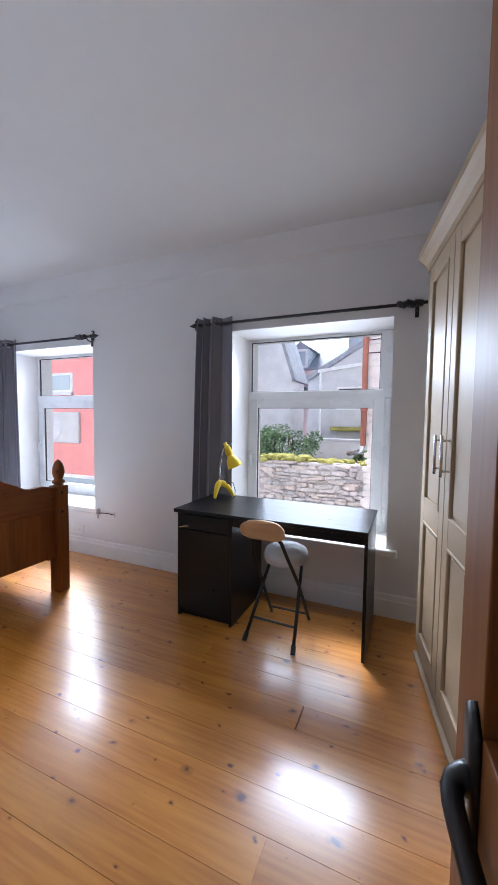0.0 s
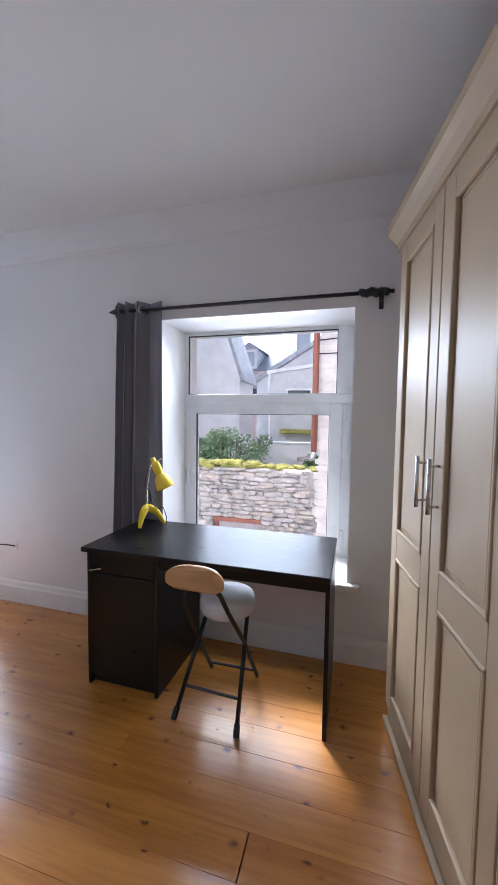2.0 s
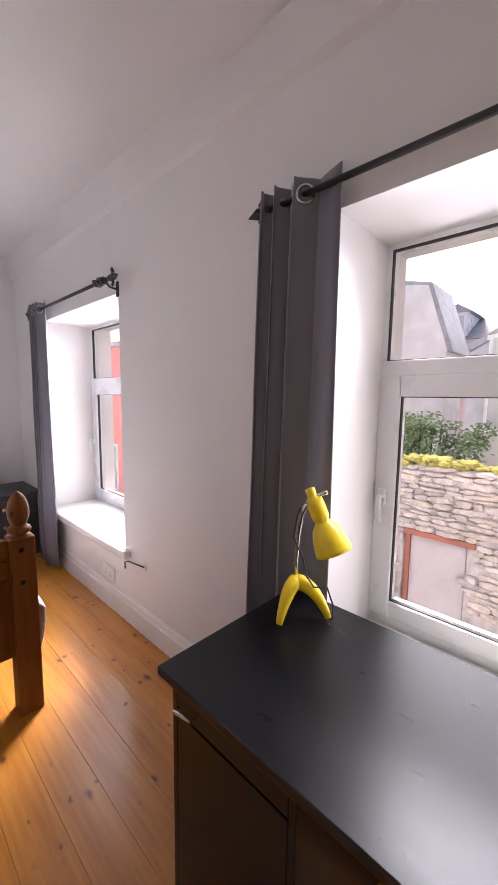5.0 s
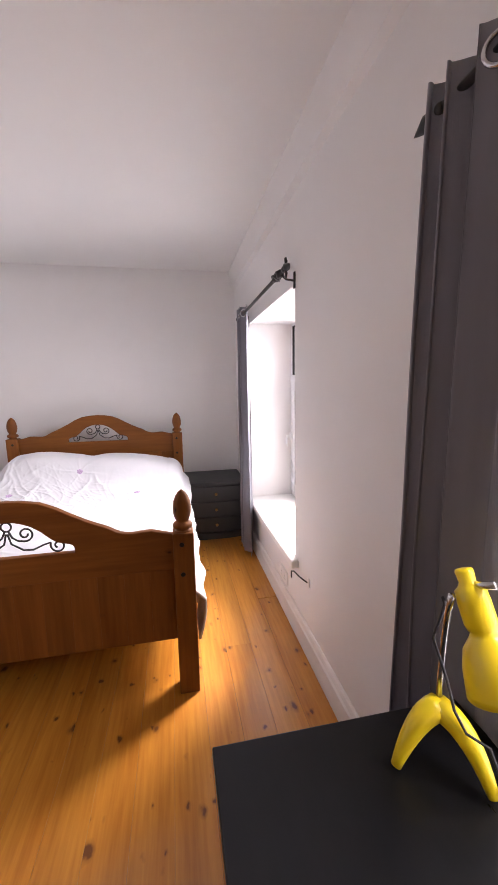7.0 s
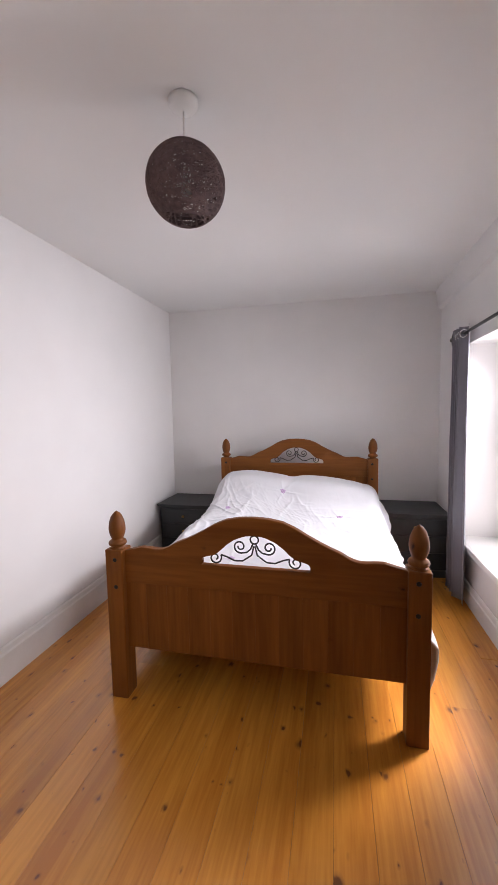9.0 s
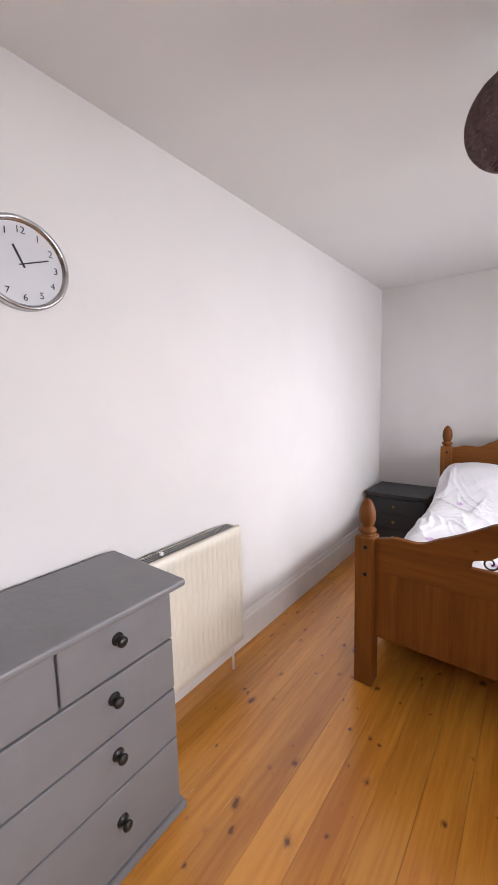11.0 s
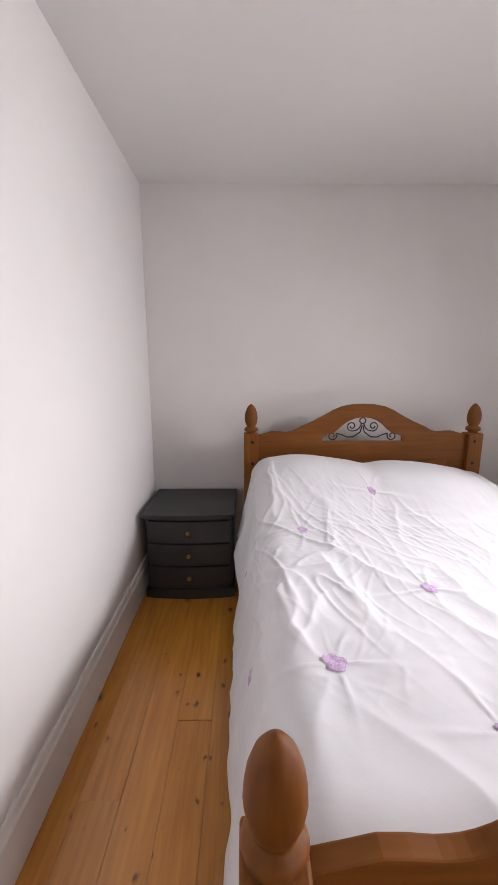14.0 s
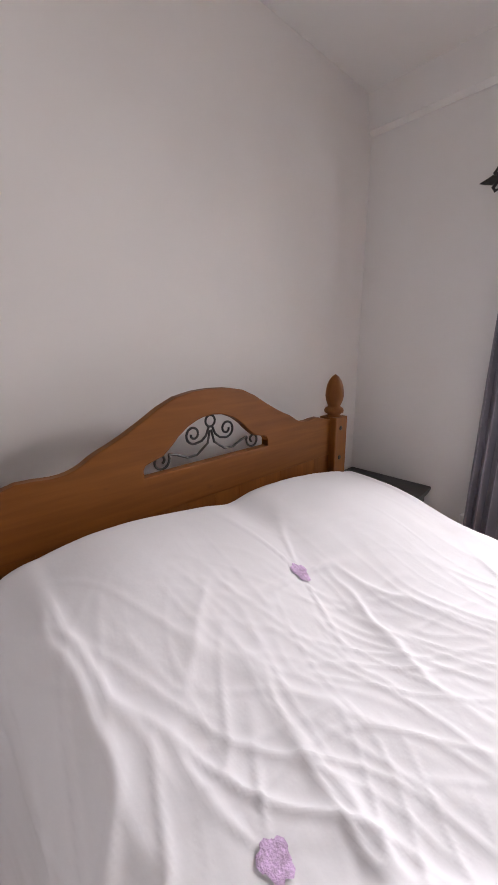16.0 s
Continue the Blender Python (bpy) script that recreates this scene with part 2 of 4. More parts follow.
def tube(points, r, segs=10, bm=None, radii=None, closed=False):
    """A round bar along a line of points."""
    bm = bm or bmesh.new()
    pts = [Vector(p) for p in points]
    n, rings, up = len(pts), [], Vector((0.31, 0.17, 0.93)).normalized()
    for i, p in enumerate(pts):
        a, b = pts[(i - 1) % n] if closed or i else pts[0], pts[(i + 1) % n] if closed or i < n - 1 else pts[-1]
        d = (b - a).normalized()
        u = up - d * up.dot(d)
        if u.length < 0.05:
            u = Vector((1, 0, 0)) - d * d.x
        u.normalize()
        up = u
        w, rad = d.cross(u), radii[i] if radii else r
        rings.append([bm.verts.new(p + rad * (math.cos(t) * u + math.sin(t) * w)) for t in (2 * math.pi * k / segs for k in range(segs))])
    for i in range(n if closed else n - 1):
        a, b = rings[i], rings[(i + 1) % n]
        for k in range(segs):
            bm.faces.new((a[k], a[(k + 1) % segs], b[(k + 1) % segs], b[k]))
    if not closed:
        bm.faces.new(rings[0][::-1])
        bm.faces.new(rings[-1])
    return bm


def lathe(profile, segs=20, m=None, bm=None):
    """A turned shape from (radius, height) pairs about z."""
    own = bmesh.new()
    rings = []
    for r, z in profile:
        rings.append([own.verts.new((max(r, 1e-4) * math.cos(2 * math.pi * k / segs), max(r, 1e-4) * math.sin(2 * math.pi * k / segs), z)) for k in range(segs)])
    for a, b in zip(rings, rings[1:]):
        for k in range(segs):
            own.faces.new((a[k], a[(k + 1) % segs], b[(k + 1) % segs], b[k]))
    own.faces.new(rings[0][::-1])
    own.faces.new(rings[-1])
    if m is not None:
        bmesh.ops.transform(own, matrix=m, verts=own.verts)
    if bm is None:
        return own
    return join(bm, own)


def prism(outline, depth, axis=1, bevel=0.0):
    """A plate cut to an outline of (a, b) pairs, depth thick along axis (0: a,b = y,z; 1: x,z; 2: x,y)."""
    own = bmesh.new()
    def at(a, b, d):
        return ((d, a, b), (a, d, b), (a, b, d))[axis]
    lo, hi = [own.verts.new(at(a, b, 0)) for a, b in outline], [own.verts.new(at(a, b, depth)) for a, b in outline]
    own.faces.new(lo[::-1])
    own.faces.new(hi)
    for i in range(len(lo)):
        j = (i + 1) % len(lo)
        own.faces.new((lo[i], lo[j], hi[j], hi[i]))
    if bevel:
        rim = [e for e in own.edges if abs(e.verts[0].co[axis] - e.verts[1].co[axis]) < 1e-6]
        bmesh.ops.bevel(own, geom=rim, offset=bevel, segments=2, affect="EDGES", profile=0.5)
    return own


def shift(bm, x=0, y=0, z=0):
    bmesh.ops.translate(bm, vec=(x, y, z), verts=bm.verts)
    return bm


def structure(ob, label, category):
    return tagged(ob, label, category, kind="structure")


# ---- the room ----
X0, X1, Y0, TOP = -4.35, 1.25, -2.87, 2.66      # headboard wall, wardrobe wall, back wall, ceiling
OPENINGS = ((WIN2 - 0.6, WIN2 + 0.66), (WIN1 - 0.57, WIN1 + 0.625))
SILL, HEAD = 0.46, 2.015

wall_win = bmesh.new()
xs = [X0 - 0.2, OPENINGS[0][0], OPENINGS[0][1], OPENINGS[1][0], OPENINGS[1][1], X1 + 0.2]
for a, b in ((0, 1), (2, 3), (4, 5)):
    box(xs[a], 0, -0.2, xs[b], 0.57, TOP + 0.2, bm=wall_win)
for a, b in ((1, 2), (3, 4)):
    box(xs[a], 0, -0.2, xs[b], 0.57, SILL, bm=wall_win)
    box(xs[a], 0, HEAD, xs[b], 0.57, TOP + 0.2, bm=wall_win)
structure(link("wall_window", wall_win, PAINT), "white painted plaster wall with two deep window recesses", "wall")
structure(link("wall_headboard", box(X0 - 0.2, Y0 - 0.2, -0.2, X0, 0, TOP + 0.2), PAINT), "plain white painted plaster wall behind the bed", "wall")
structure(link("wall_wardrobe", box(X1, Y0 - 0.2, -0.2, X1 + 0.2, 0, TOP + 0.2), PAINT), "white painted plaster wall behind the wardrobe", "wall")
DOOR0, DOOR1, DOORTOP = -0.16, 0.60, 2.03
wall_back = bmesh.new()
box(X0, Y0 - 0.2, -0.2, DOOR0, Y0, TOP + 0.2, bm=wall_back)
box(DOOR1, Y0 - 0.2, -0.2, X1, Y0, TOP + 0.2, bm=wall_back)
box(DOOR0, Y0 - 0.2, DOORTOP, DOOR1, Y0, TOP + 0.2, bm=wall_back)
structure(link("wall_back", wall_back, PAINT), "white painted plaster wall with a doorway and radiator", "wall")
ceil = box(X0 - 0.2, Y0 - 0.2, TOP, X1 + 0.2, 0.5, TOP + 0.25)
structure(link("ceiling", ceil, CEIL), "white painted plaster ceiling, slightly uneven", "ceiling")
# shallow boxed cove along the window wall
cove = prism([(-0.03, TOP - 0.165), (0, TOP - 0.185), (0, TOP + 0.01), (-0.06, TOP + 0.01)], X1 - X0, axis=0)
structure(link("cornice", shift(cove, x=X0), PAINT), "white painted plaster cove under the ceiling", "cornice")
# unseen outer wall round the room, added to bounce sunlight onto the houses opposite
front = bmesh.new()
box(-17, 0.3, -3.3, X0 - 0.2, 0.57, 5.2, bm=front)
box(X1 + 0.2, 0.3, -3.3, 9, 0.57, 5.2, bm=front)
box(X0 - 0.2, 0.3, -3.3, X1 + 0.2, 0.57, -0.2, bm=front)
box(X0 - 0.2, 0.5, TOP + 0.2, X1 + 0.2, 0.57, 5.2, bm=front)
structure(link("wall_bounce", front, PAINT), "unseen pale wall outside, added to bounce sunlight onto the houses opposite", "wall")
# landing behind the doorway
hall = bmesh.new()
box(-1.2, Y0 - 1.5, -0.2, 1.6, Y0 - 1.3, TOP + 0.2, bm=hall)
box(-1.4, Y0 - 1.5, -0.2, -1.2, Y0 - 0.2, TOP + 0.2, bm=hall)
box(1.2, Y0 - 1.5, -0.2, 1.8, Y0 - 0.2, TOP + 0.2, bm=hall)
structure(link("wall_landing", hall, PAINT), "plain white landing walls beyond the doorway", "wall")
structure(link("ceiling_landing", box(-1.4, Y0 - 1.5, TOP, 1.8, Y0 - 0.2, TOP + 0.2), CEIL), "plain white landing ceiling", "ceiling")
structure(link("floor_landing", box(-1.4, Y0 - 1.5, -0.25, 1.8, Y0 - 0.2, -0.005), PINE), "varnished pine landing floor", "floor")


def skirting(name, a, b, along, at, side, h=0.158):
    """A board with a stepped top, h high, along x or y."""
    prof = [(0, 0), (0.022, 0), (0.022, h - 0.043), (0.016, h - 0.033), (0.012, h - 0.008), (0.006, h), (0, h)]
    bm = prism([(side * p, q) for p, q in prof], b - a, axis=0)
    if along == "x":
        shift(bm, a, at, 0)
    else:
        bmesh.ops.rotate(bm, matrix=Matrix.Rotation(radians(-90), 3, "Z"), verts=bm.verts)
        shift(bm, at, b, 0)
    return structure(link(name, bm, TRIM), "white glossy skirting board", "skirting")


skirting("baseboard_window", X0, X1, "x", -0.0, -1)
skirting("baseboard_back", X0, DOOR0 - 0.09, "x", Y0, 1, 0.205)
skirting("baseboard_headboard", Y0 + 0.03, -0.03, "y", X0, 1)


def window_unit(name, wx):
    """A tall casement under a top-hung fanlight, in a white plastic frame."""
    w = structure(new(name), "white plastic casement window with a top fanlight", "window")
    x0, x1, z0, z1, y0, y1 = wx - 0.615, wx + 0.685, SILL, 2.045, 0.38, 0.45
    fr = bmesh.new()
    box(x0, y0, z0, x0 + 0.066, y1, z1, 0.004, fr)
    box(x1 - 0.165, y0, z0, x1, y1, z1, 0.004, fr)
    box(x0 + 0.066, y0 + 0.001, z0, x1 - 0.165, y1, z0 + 0.05, 0.004, fr)
    box(x0 + 0.066, y0 + 0.001, z1 - 0.052, x1 - 0.165, y1, z1, 0.004, fr)
    box(x0 + 0.003, y0 - 0.009, 1.508, x1 - 0.003, y1 - 0.002, 1.572, 0.006, fr)
    part("window_frame", fr, UPVC, w)
    sash = bmesh.new()
    a, b, c, d = x0 + 0.045, x1 - 0.122, z0 + 0.05, 1.512
    box(a, y0 - 0.012, c, a + 0.085, y1 - 0.01, d, 0.006, sash)
    box(b - 0.085, y0 - 0.012, c, b, y1 - 0.01, d, 0.006, sash)
    box(a + 0.085, y0 - 0.011, c, b - 0.085, y1 - 0.011, c + 0.07, 0.005, sash)
    box(a + 0.085, y0 - 0.011, d - 0.08, b - 0.085, y1 - 0.011, d, 0.005, sash)
    casement = part("casement", sash, UPVC, w)
    gk = bmesh.new()
    for p, q, r, s in ((a + 0.083, c + 0.068, b - 0.083, d - 0.078), (x0 + 0.064, 1.569, x1 - 0.163, z1 - 0.05)):
        for u0, v0, u1, v1 in ((p, q, p + 0.006, s), (r - 0.006, q, r, s), (p, q, r, q + 0.006), (p, s - 0.006, r, s)):
            box(u0, y0 + 0.002, v0, u1, y0 + 0.02, v1, bm=gk)
    part("gasket", gk, GASKET, w)
    for p, q, r, s in ((a + 0.083, c + 0.068, b - 0.083, d - 0.078), (x0 + 0.064, 1.569, x1 - 0.163, z1 - 0.05)):
        pane = part("pane", box(p, 0.405, q, r, 0.411, s), GLASS, w)
        pane.visible_shadow = False
    hb = box(a + 0.028, y0 - 0.03, 0.99, a + 0.055, y0 - 0.012, 1.06, 0.005)
    tube([(a + 0.042, y0 - 0.03, 1.03), (a + 0.042, y0 - 0.055, 1.03), (a + 0.044, y0 - 0.06, 1.0), (a + 0.05, y0 - 0.055, 0.93)], 0.009, 8, hb, [0.011, 0.011, 0.01, 0.007])
    part("handle", hb, UPVC, casement, "white curved window handle")
    hg = box(x1 - 0.12, y0 - 0.02, 0.55, x1 - 0.1, y0, 0.66, 0.004)
    box(x1 - 0.12, y0 - 0.02, 1.4, x1 - 0.1, y0, 1.5, 0.004, hg)
    part("hinge", hg, UPVC, casement)
    return w


window_unit("window_1", WIN1)
window_unit("window_2", WIN2 - 0.02)
for nm, (a, b) in zip(("window_sill_2", "window_sill_1"), OPENINGS):
    bm = box(a + 0.002, -0.03, SILL - 0.035, b - 0.002, 0.38, SILL + 0.012, 0.008)
    box(a - 0.05, -0.045, SILL - 0.04, b + 0.07, -0.001, SILL + 0.008, 0.009, bm)
    structure(link(nm, bm, TRIM), "white painted window board", "window sill")

# ---- the bed ----
BEDY, FOOTX, HEADX, HALF = -1.398, -2.01, -4.07, 0.742
CREST = [(0, .207), (.07, .204), (.14, .191), (.2, .165), (.26, .13), (.32, .098), (.37, .075), (.41, .059), (.44, .04), (.47, .026), (.51, .02), (.56, .025), (.6, .026), (.64, .015), (.70, 0)]
CUT = [(0, .118), (.05, .113), (.1, .092), (.14, .064), (.17, .034), (.2, .012), (.235, .003), (.258, -.003), (.267, -.012), (.27, -.022)]


def curve_at(table, s):
    s = abs(s)
    return float(np.interp(s, [p[0] for p in table], [p[1] for p in table]))


def board(z_low, z_shoulder, thick):
    """A shaped bed end: a crest with shoulders, and a cut-out under it."""
    bm = bmesh.new()
    base = z_shoulder - 0.042
    ss = sorted({round(v, 4) for v in list(np.linspace(-0.70, 0.70, 71)) + [-.27, .27, -.262, .262]})
    def slab(s0, s1, lo0, hi0, lo1, hi1):
        v = [bm.verts.new((x, s, z)) for x in (0, thick) for s, z in ((s0, lo0), (s0, hi0), (s1, hi1), (s1, lo1))]
        for f in ((0, 1, 2, 3), (7, 6, 5, 4), (1, 5, 6, 2), (0, 3, 7, 4)):
            bm.faces.new([v[i] for i in f])
    for s0, s1 in zip(ss, ss[1:]):
        t0, t1 = z_shoulder + curve_at(CREST, s0), z_shoulder + curve_at(CREST, s1)
        if abs(s0 + s1) / 2 < 0.27:
            slab(s0, s1, z_low, base, z_low, base)
            slab(s0, s1, z_shoulder + curve_at(CUT, s0), t0, z_shoulder + curve_at(CUT, s1), t1)
        else:
            slab(s0, s1, z_low, t0, z_low, t1)
    bmesh.ops.remove_doubles(bm, verts=bm.verts, dist=1e-5)
    return bm


def spiral(cx, cz, r, turns, start, hand):
    n = int(18 * turns)
    return [(cx + hand * r * (1 - 0.72 * k / n) * math.cos(start + 2 * math.pi * turns * k / n), cz + r * (1 - 0.72 * k / n) * math.sin(start + 2 * math.pi * turns * k / n)) for k in range(n + 1)]


def scroll(z_shoulder, x, hand):
    """One half of the ironwork: a small coil at the top and a long one running out to the corner."""
    z = z_shoulder - 0.042
    low = spiral(0.2, z + 0.036, 0.034, 1.3, math.pi * 0.75, 1)
    bm = bmesh.new()
    for line in ([(0.003, z + 0.105), (0.014, z + 0.06), (0.06, z + 0.028), (0.1, z + 0.026), (0.14, z + 0.044), (0.17, z + 0.052)] + low[1:], [(0.006, z + 0.12), (0.02, z + 0.088), (0.04, z + 0.072)] + spiral(0.072, z + 0.1, 0.033, 1.3, -math.pi * 0.55, 1)):
        tube([(x, BEDY + hand * a, b) for a, b in line], 0.0042, 8, bm)
    return bm


bed = thing("bed", "stained pine double bed with shaped ends and black iron scrolls", "bed")
FINIAL = [(.046, 0), (.03, .006), (.03, .012), (.044, .02), (.047, .03), (.042, .04), (.031, .046), (.029, .053), (.034, .062), (.04, .08), (.043, .1), (.042, .12), (.038, .145), (.029, .17), (.016, .188), (.0, .2)]
for x, low, sh, nm in ((FOOTX, 0.275, 0.803, "footboard"), (HEADX, 0.4, 1.03, "headboard")):
    end = part(nm, shift(board(sh - 0.17, sh, 0.034), x - 0.017, BEDY, 0), BEDPINE, bed)
    for k in range(12):
        y = BEDY - 0.6996 + k * 0.1166
        part("board", box(x - 0.0135, y + 0.00005, low, x + 0.0125, y + 0.11655, sh - 0.168, 0.0009, segs=1), BEDPOST, end)
    bv = end.modifiers.new("bevel", "BEVEL")
    bv.width, bv.segments, bv.limit_method = 0.004, 2, "ANGLE"
    for hand in (-1, 1):
        part("scroll", scroll(sh, x, hand), BLACKMETAL, end, "black wrought iron scroll")
    ring = tube([(x, BEDY + 0.02 * math.cos(t), sh + 0.095 + 0.02 * math.sin(t)) for t in np.linspace(0, 2 * math.pi, 21)[:-1]], 0.004, 8, closed=True)
    part("ring", ring, BLACKMETAL, end, "black iron ring")
    for hand in (-1, 1):
        y = BEDY + hand * HALF
        post = part("post", box(x - 0.048, y - 0.048, 0, x + 0.048, y + 0.048, sh + 0.012, 0.006), BEDPOST, bed)
        part("finial", lathe(FINIAL, 24, pose(x, y, sh + 0.01)), BEDPOST, post, "turned acorn finial", smooth=True)
        for dz in (0.03, 0.175):
            pg = lathe([(0.011, 0), (0.011, 0.003), (0.008, 0.005), (0, 0.005)], 12, pose(x + 0.047, y - 0.008 * hand, sh - dz - 0.01, 0, 90, 0))
            part("peg", pg, BLACKWOOD, post, "dark wooden peg")
for hand in (-1, 1):
    y = BEDY + hand * 0.69
    part("side_rail", box(HEADX + 0.04, y - 0.014, 0.24, FOOTX - 0.04, y + 0.014, 0.39, 0.004), wood("pine_rail", (0.19, 0.064, 0.012), (0.125, 0.037, 0.006), (0.045, 0.014, 0.005), along=0), bed)
for k in range(13):
    sx = HEADX + 0.14 + k * 0.146
    part("slat", box(sx, BEDY - 0.67, 0.335, sx + 0.07, BEDY + 0.67, 0.352, 0.003), BEDPINE, bed)

mattress = box(HEADX + 0.03, BEDY - 0.672, 0.355, FOOTX - 0.03, BEDY + 0.672, 0.60, 0.05, segs=4)
tagged(link("mattress", mattress, MATTRESS), "pale mattress mostly hidden under the duvet", "mattress")
for hand in (-1, 1):
    pl = box(-0.21, -0.33, -0.07, 0.21, 0.33, 0.07, 0.06, segs=5)
    for v in pl.verts:
        f = (1 - (v.co.x / 0.21) ** 4) * (1 - (v.co.y / 0.33) ** 4)
        v.co.z *= 0.35 + 0.65 * max(0, f) ** 0.5
    tagged(link("pillow", shift(pl, HEADX + 0.27, BEDY + hand * 0.345, 0.68), DUVET, smooth=True), "white pillow tucked under the duvet cover", "pillow", "pillows on the bed")


FLOWERS = ((-2.504, -1.935, .042), (-3.29, -1.905, .03), (-3.6, -1.475, .03), (-2.872, -1.494, .036), (-3.2, -0.98, .034), (-2.45, -1.1, .04), (-2.75, -2.25, .035), (-3.4, -2.28, .03), (-2.3, -1.6, .03), (-2.6, -0.7, .035))


def duvet_top(x, y):
    """Height of the duvet over the mattress and pillows."""
    u = (y - BEDY) / 0.72
    h = 0.678 + 0.03 * math.sin(1.7 * x + 0.6) * math.cos(2.2 * y)
    lift = 1 / (1 + math.exp((x + 3.57) / 0.085))
    h += lift * (0.215 - 0.02 * abs(u) ** 2 - 0.10 * max(0.0, u) ** 4 + 0.055 * math.exp(-((y - BEDY + 0.45) / 0.25) ** 2)) + 0.03 * max(0, 1 - abs(x + 3.35) / 0.5)
    h -= lift * 0.016 * math.exp(-((y - BEDY + 0.03) / 0.07) ** 2)
    return h


def ridged(x, y, a, f, g, seed):
    """Long creases running at angle a."""
    c, s = math.cos(a), math.sin(a)
    p, q = (x * c + y * s) * g, (-x * s + y * c) * f
    v = noise.noise((p + seed, q, seed * 1.7))
    return max(0.0, 1 - abs(v) * 4.2) ** 1.6


# pulled folds of the cover: start, end, height, width
FOLDS = ((-3.24, -1.9, -2.85, -1.5, .016, .022), (-3.2, -1.89, -2.6, -1.74, .022, .028), (-3.08, -2.1, -2.66, -1.9, .02, .025), (-2.98, -2.12, -2.5, -1.98, .017, .022),
         (-3.6, -1.41, -3.1, -1.44, .012, .016), (-3.6, -1.41, -3.2, -1.2, .009, .018), (-3.83, -2.06, -3.33, -1.92, .014, .018), (-3.54, -2.0, -3.25, -2.11, .012, .014),
         (-3.16, -2.1, -3.28, -1.93, .012, .014), (-3.66, -1.7, -3.48, -1.94, .009, .013), (-3.5, -1.75, -3.0, -1.82, .012, .015), (-3.8, -2.07, -3.35, -1.99, .016, .016),
         (-3.2, -1.44, -2.5, -1.3, .012, .02), (-2.87, -1.5, -2.2, -1.38, .014, .022), (-2.5, -1.93, -2.2, -2.05, .012, .02))


def crease(x, y):
    """Folds pulled across the cover, crisp fine crinkles between them, calm over the pillows."""
    wx = x + 0.15 * noise.noise((x * 2.1, y * 2.1, 9.0))
    wy = y + 0.10 * noise.noise((x * 2.6, y * 2.6, 5.0))
    calm = 1 / (1 + math.exp(-(x + 3.62) / 0.05))
    d = 0.0
    px = x + 0.06 * noise.noise((x * 4, y * 4, 3.3)) + 0.015 * noise.noise((x * 13, y * 13, 3.9))
    py = y + 0.06 * noise.noise((x * 4, y * 4, 8.8)) + 0.015 * noise.noise((x * 13, y * 13, 7.1))
    for x0, y0, x1, y1, h, w in FOLDS:
        lx, ly = x1 - x0, y1 - y0
        n = math.hypot(lx, ly)
        s = ((px - x0) * lx + (py - y0) * ly) / (n * n)
        if -0.05 < s < 1.05:
            q = (-(px - x0) * ly + (py - y0) * lx) / n
            w1 = w * (0.7 if q > 0 else 1.7) * (0.7 + 0.9 * s)
            d += 0.85 * h * max(0.0, math.sin(math.pi * (s + 0.05) / 1.1)) ** 1.4 * math.exp(-abs(q / w1) ** 1.3)
    mask = max(0.0, min(1.0, 0.25 + 1.7 * noise.noise((x * 1.6, y * 1.9, 2.7))))
    other = max(0.0, min(1.0, 0.15 + 1.7 * noise.noise((x * 1.8, y * 1.8, 21.3))))
    d += 0.006 * ridged(wx, wy, 0.3, 4.0, 0.9, 3.1) * (0.15 + 0.85 * mask) * calm
    d += 0.005 * ridged(wx, wy, 0.44, 8.0, 1.1, 6.3) ** 2 * other * calm
    fine = max(0.0, min(1.0, 0.15 + 1.9 * noise.noise((x * 2.3, y * 2.3, 11.0))))
    d += 0.003 * ridged(wx, wy, 0.2, 15.0, 1.6, 12.4) ** 2 * fine * (0.15 + 0.85 * calm)
    d += 0.004 * ridged(wx, wy, -0.45, 14.0, 2.2, 14.9) ** 2 * other * calm
    for fx, fy, _ in FLOWERS:
        q = math.hypot(x - fx, y - fy)
        if q < 0.35:
            a = math.atan2(y - fy, x - fx)
            ray = max(0.0, math.cos(4.5 * a + 2.2 * noise.noise((a * 1.5, fx, fy)) + 5 * q)) ** 6
            d += 0.010 * ray * min(1.0, q / 0.06) * math.exp(-q / 0.11)
    near = math.exp(-((x + 3.1) / 0.42) ** 2 - ((y + 1.95) / 0.25) ** 2)
    d += 0.014 * near * ridged(wx, wy, 0.5, 10.0, 2.4, 31.0) ** 2 + 0.012 * near * ridged(wx, wy, -0.7, 12.0, 3.0, 37.0) ** 2
    head = math.exp(-((x + 3.3) / 0.3) ** 2 - ((y + 1.55) / 0.35) ** 2)
    d += 0.004 * head * ridged(wx, wy, 0.3, 13.0, 1.7, 43.0) ** 2 + 0.004 * head * ridged(wx, wy, 0.95, 14.0, 2.4, 47.0) ** 2
    d += 0.012 * noise.noise((x * 3.2, y * 3.2, 1.1)) + 0.0012 * noise.noise((x * 17, y * 13, 2.2))
    return d


def duvet_point(x, d):
    """d: distance across the cloth from the bed's middle."""
    hand, a = (1 if d > 0 else -1), abs(d)
    r, flat = (0.14, 0.635) if hand > 0 else (0.13, 0.605)
    if a <= flat:
        y, z, n = BEDY + d, duvet_top(x, BEDY + d), Vector((0, 0, 1))
    else:
        edge = duvet_top(x, BEDY + hand * flat)
        arc = min(a - flat, r * math.pi / 2)
        t = arc / r
        y = flat + r * math.sin(t)
        z = edge - r * (1 - math.cos(t))
        rest = a - flat - arc
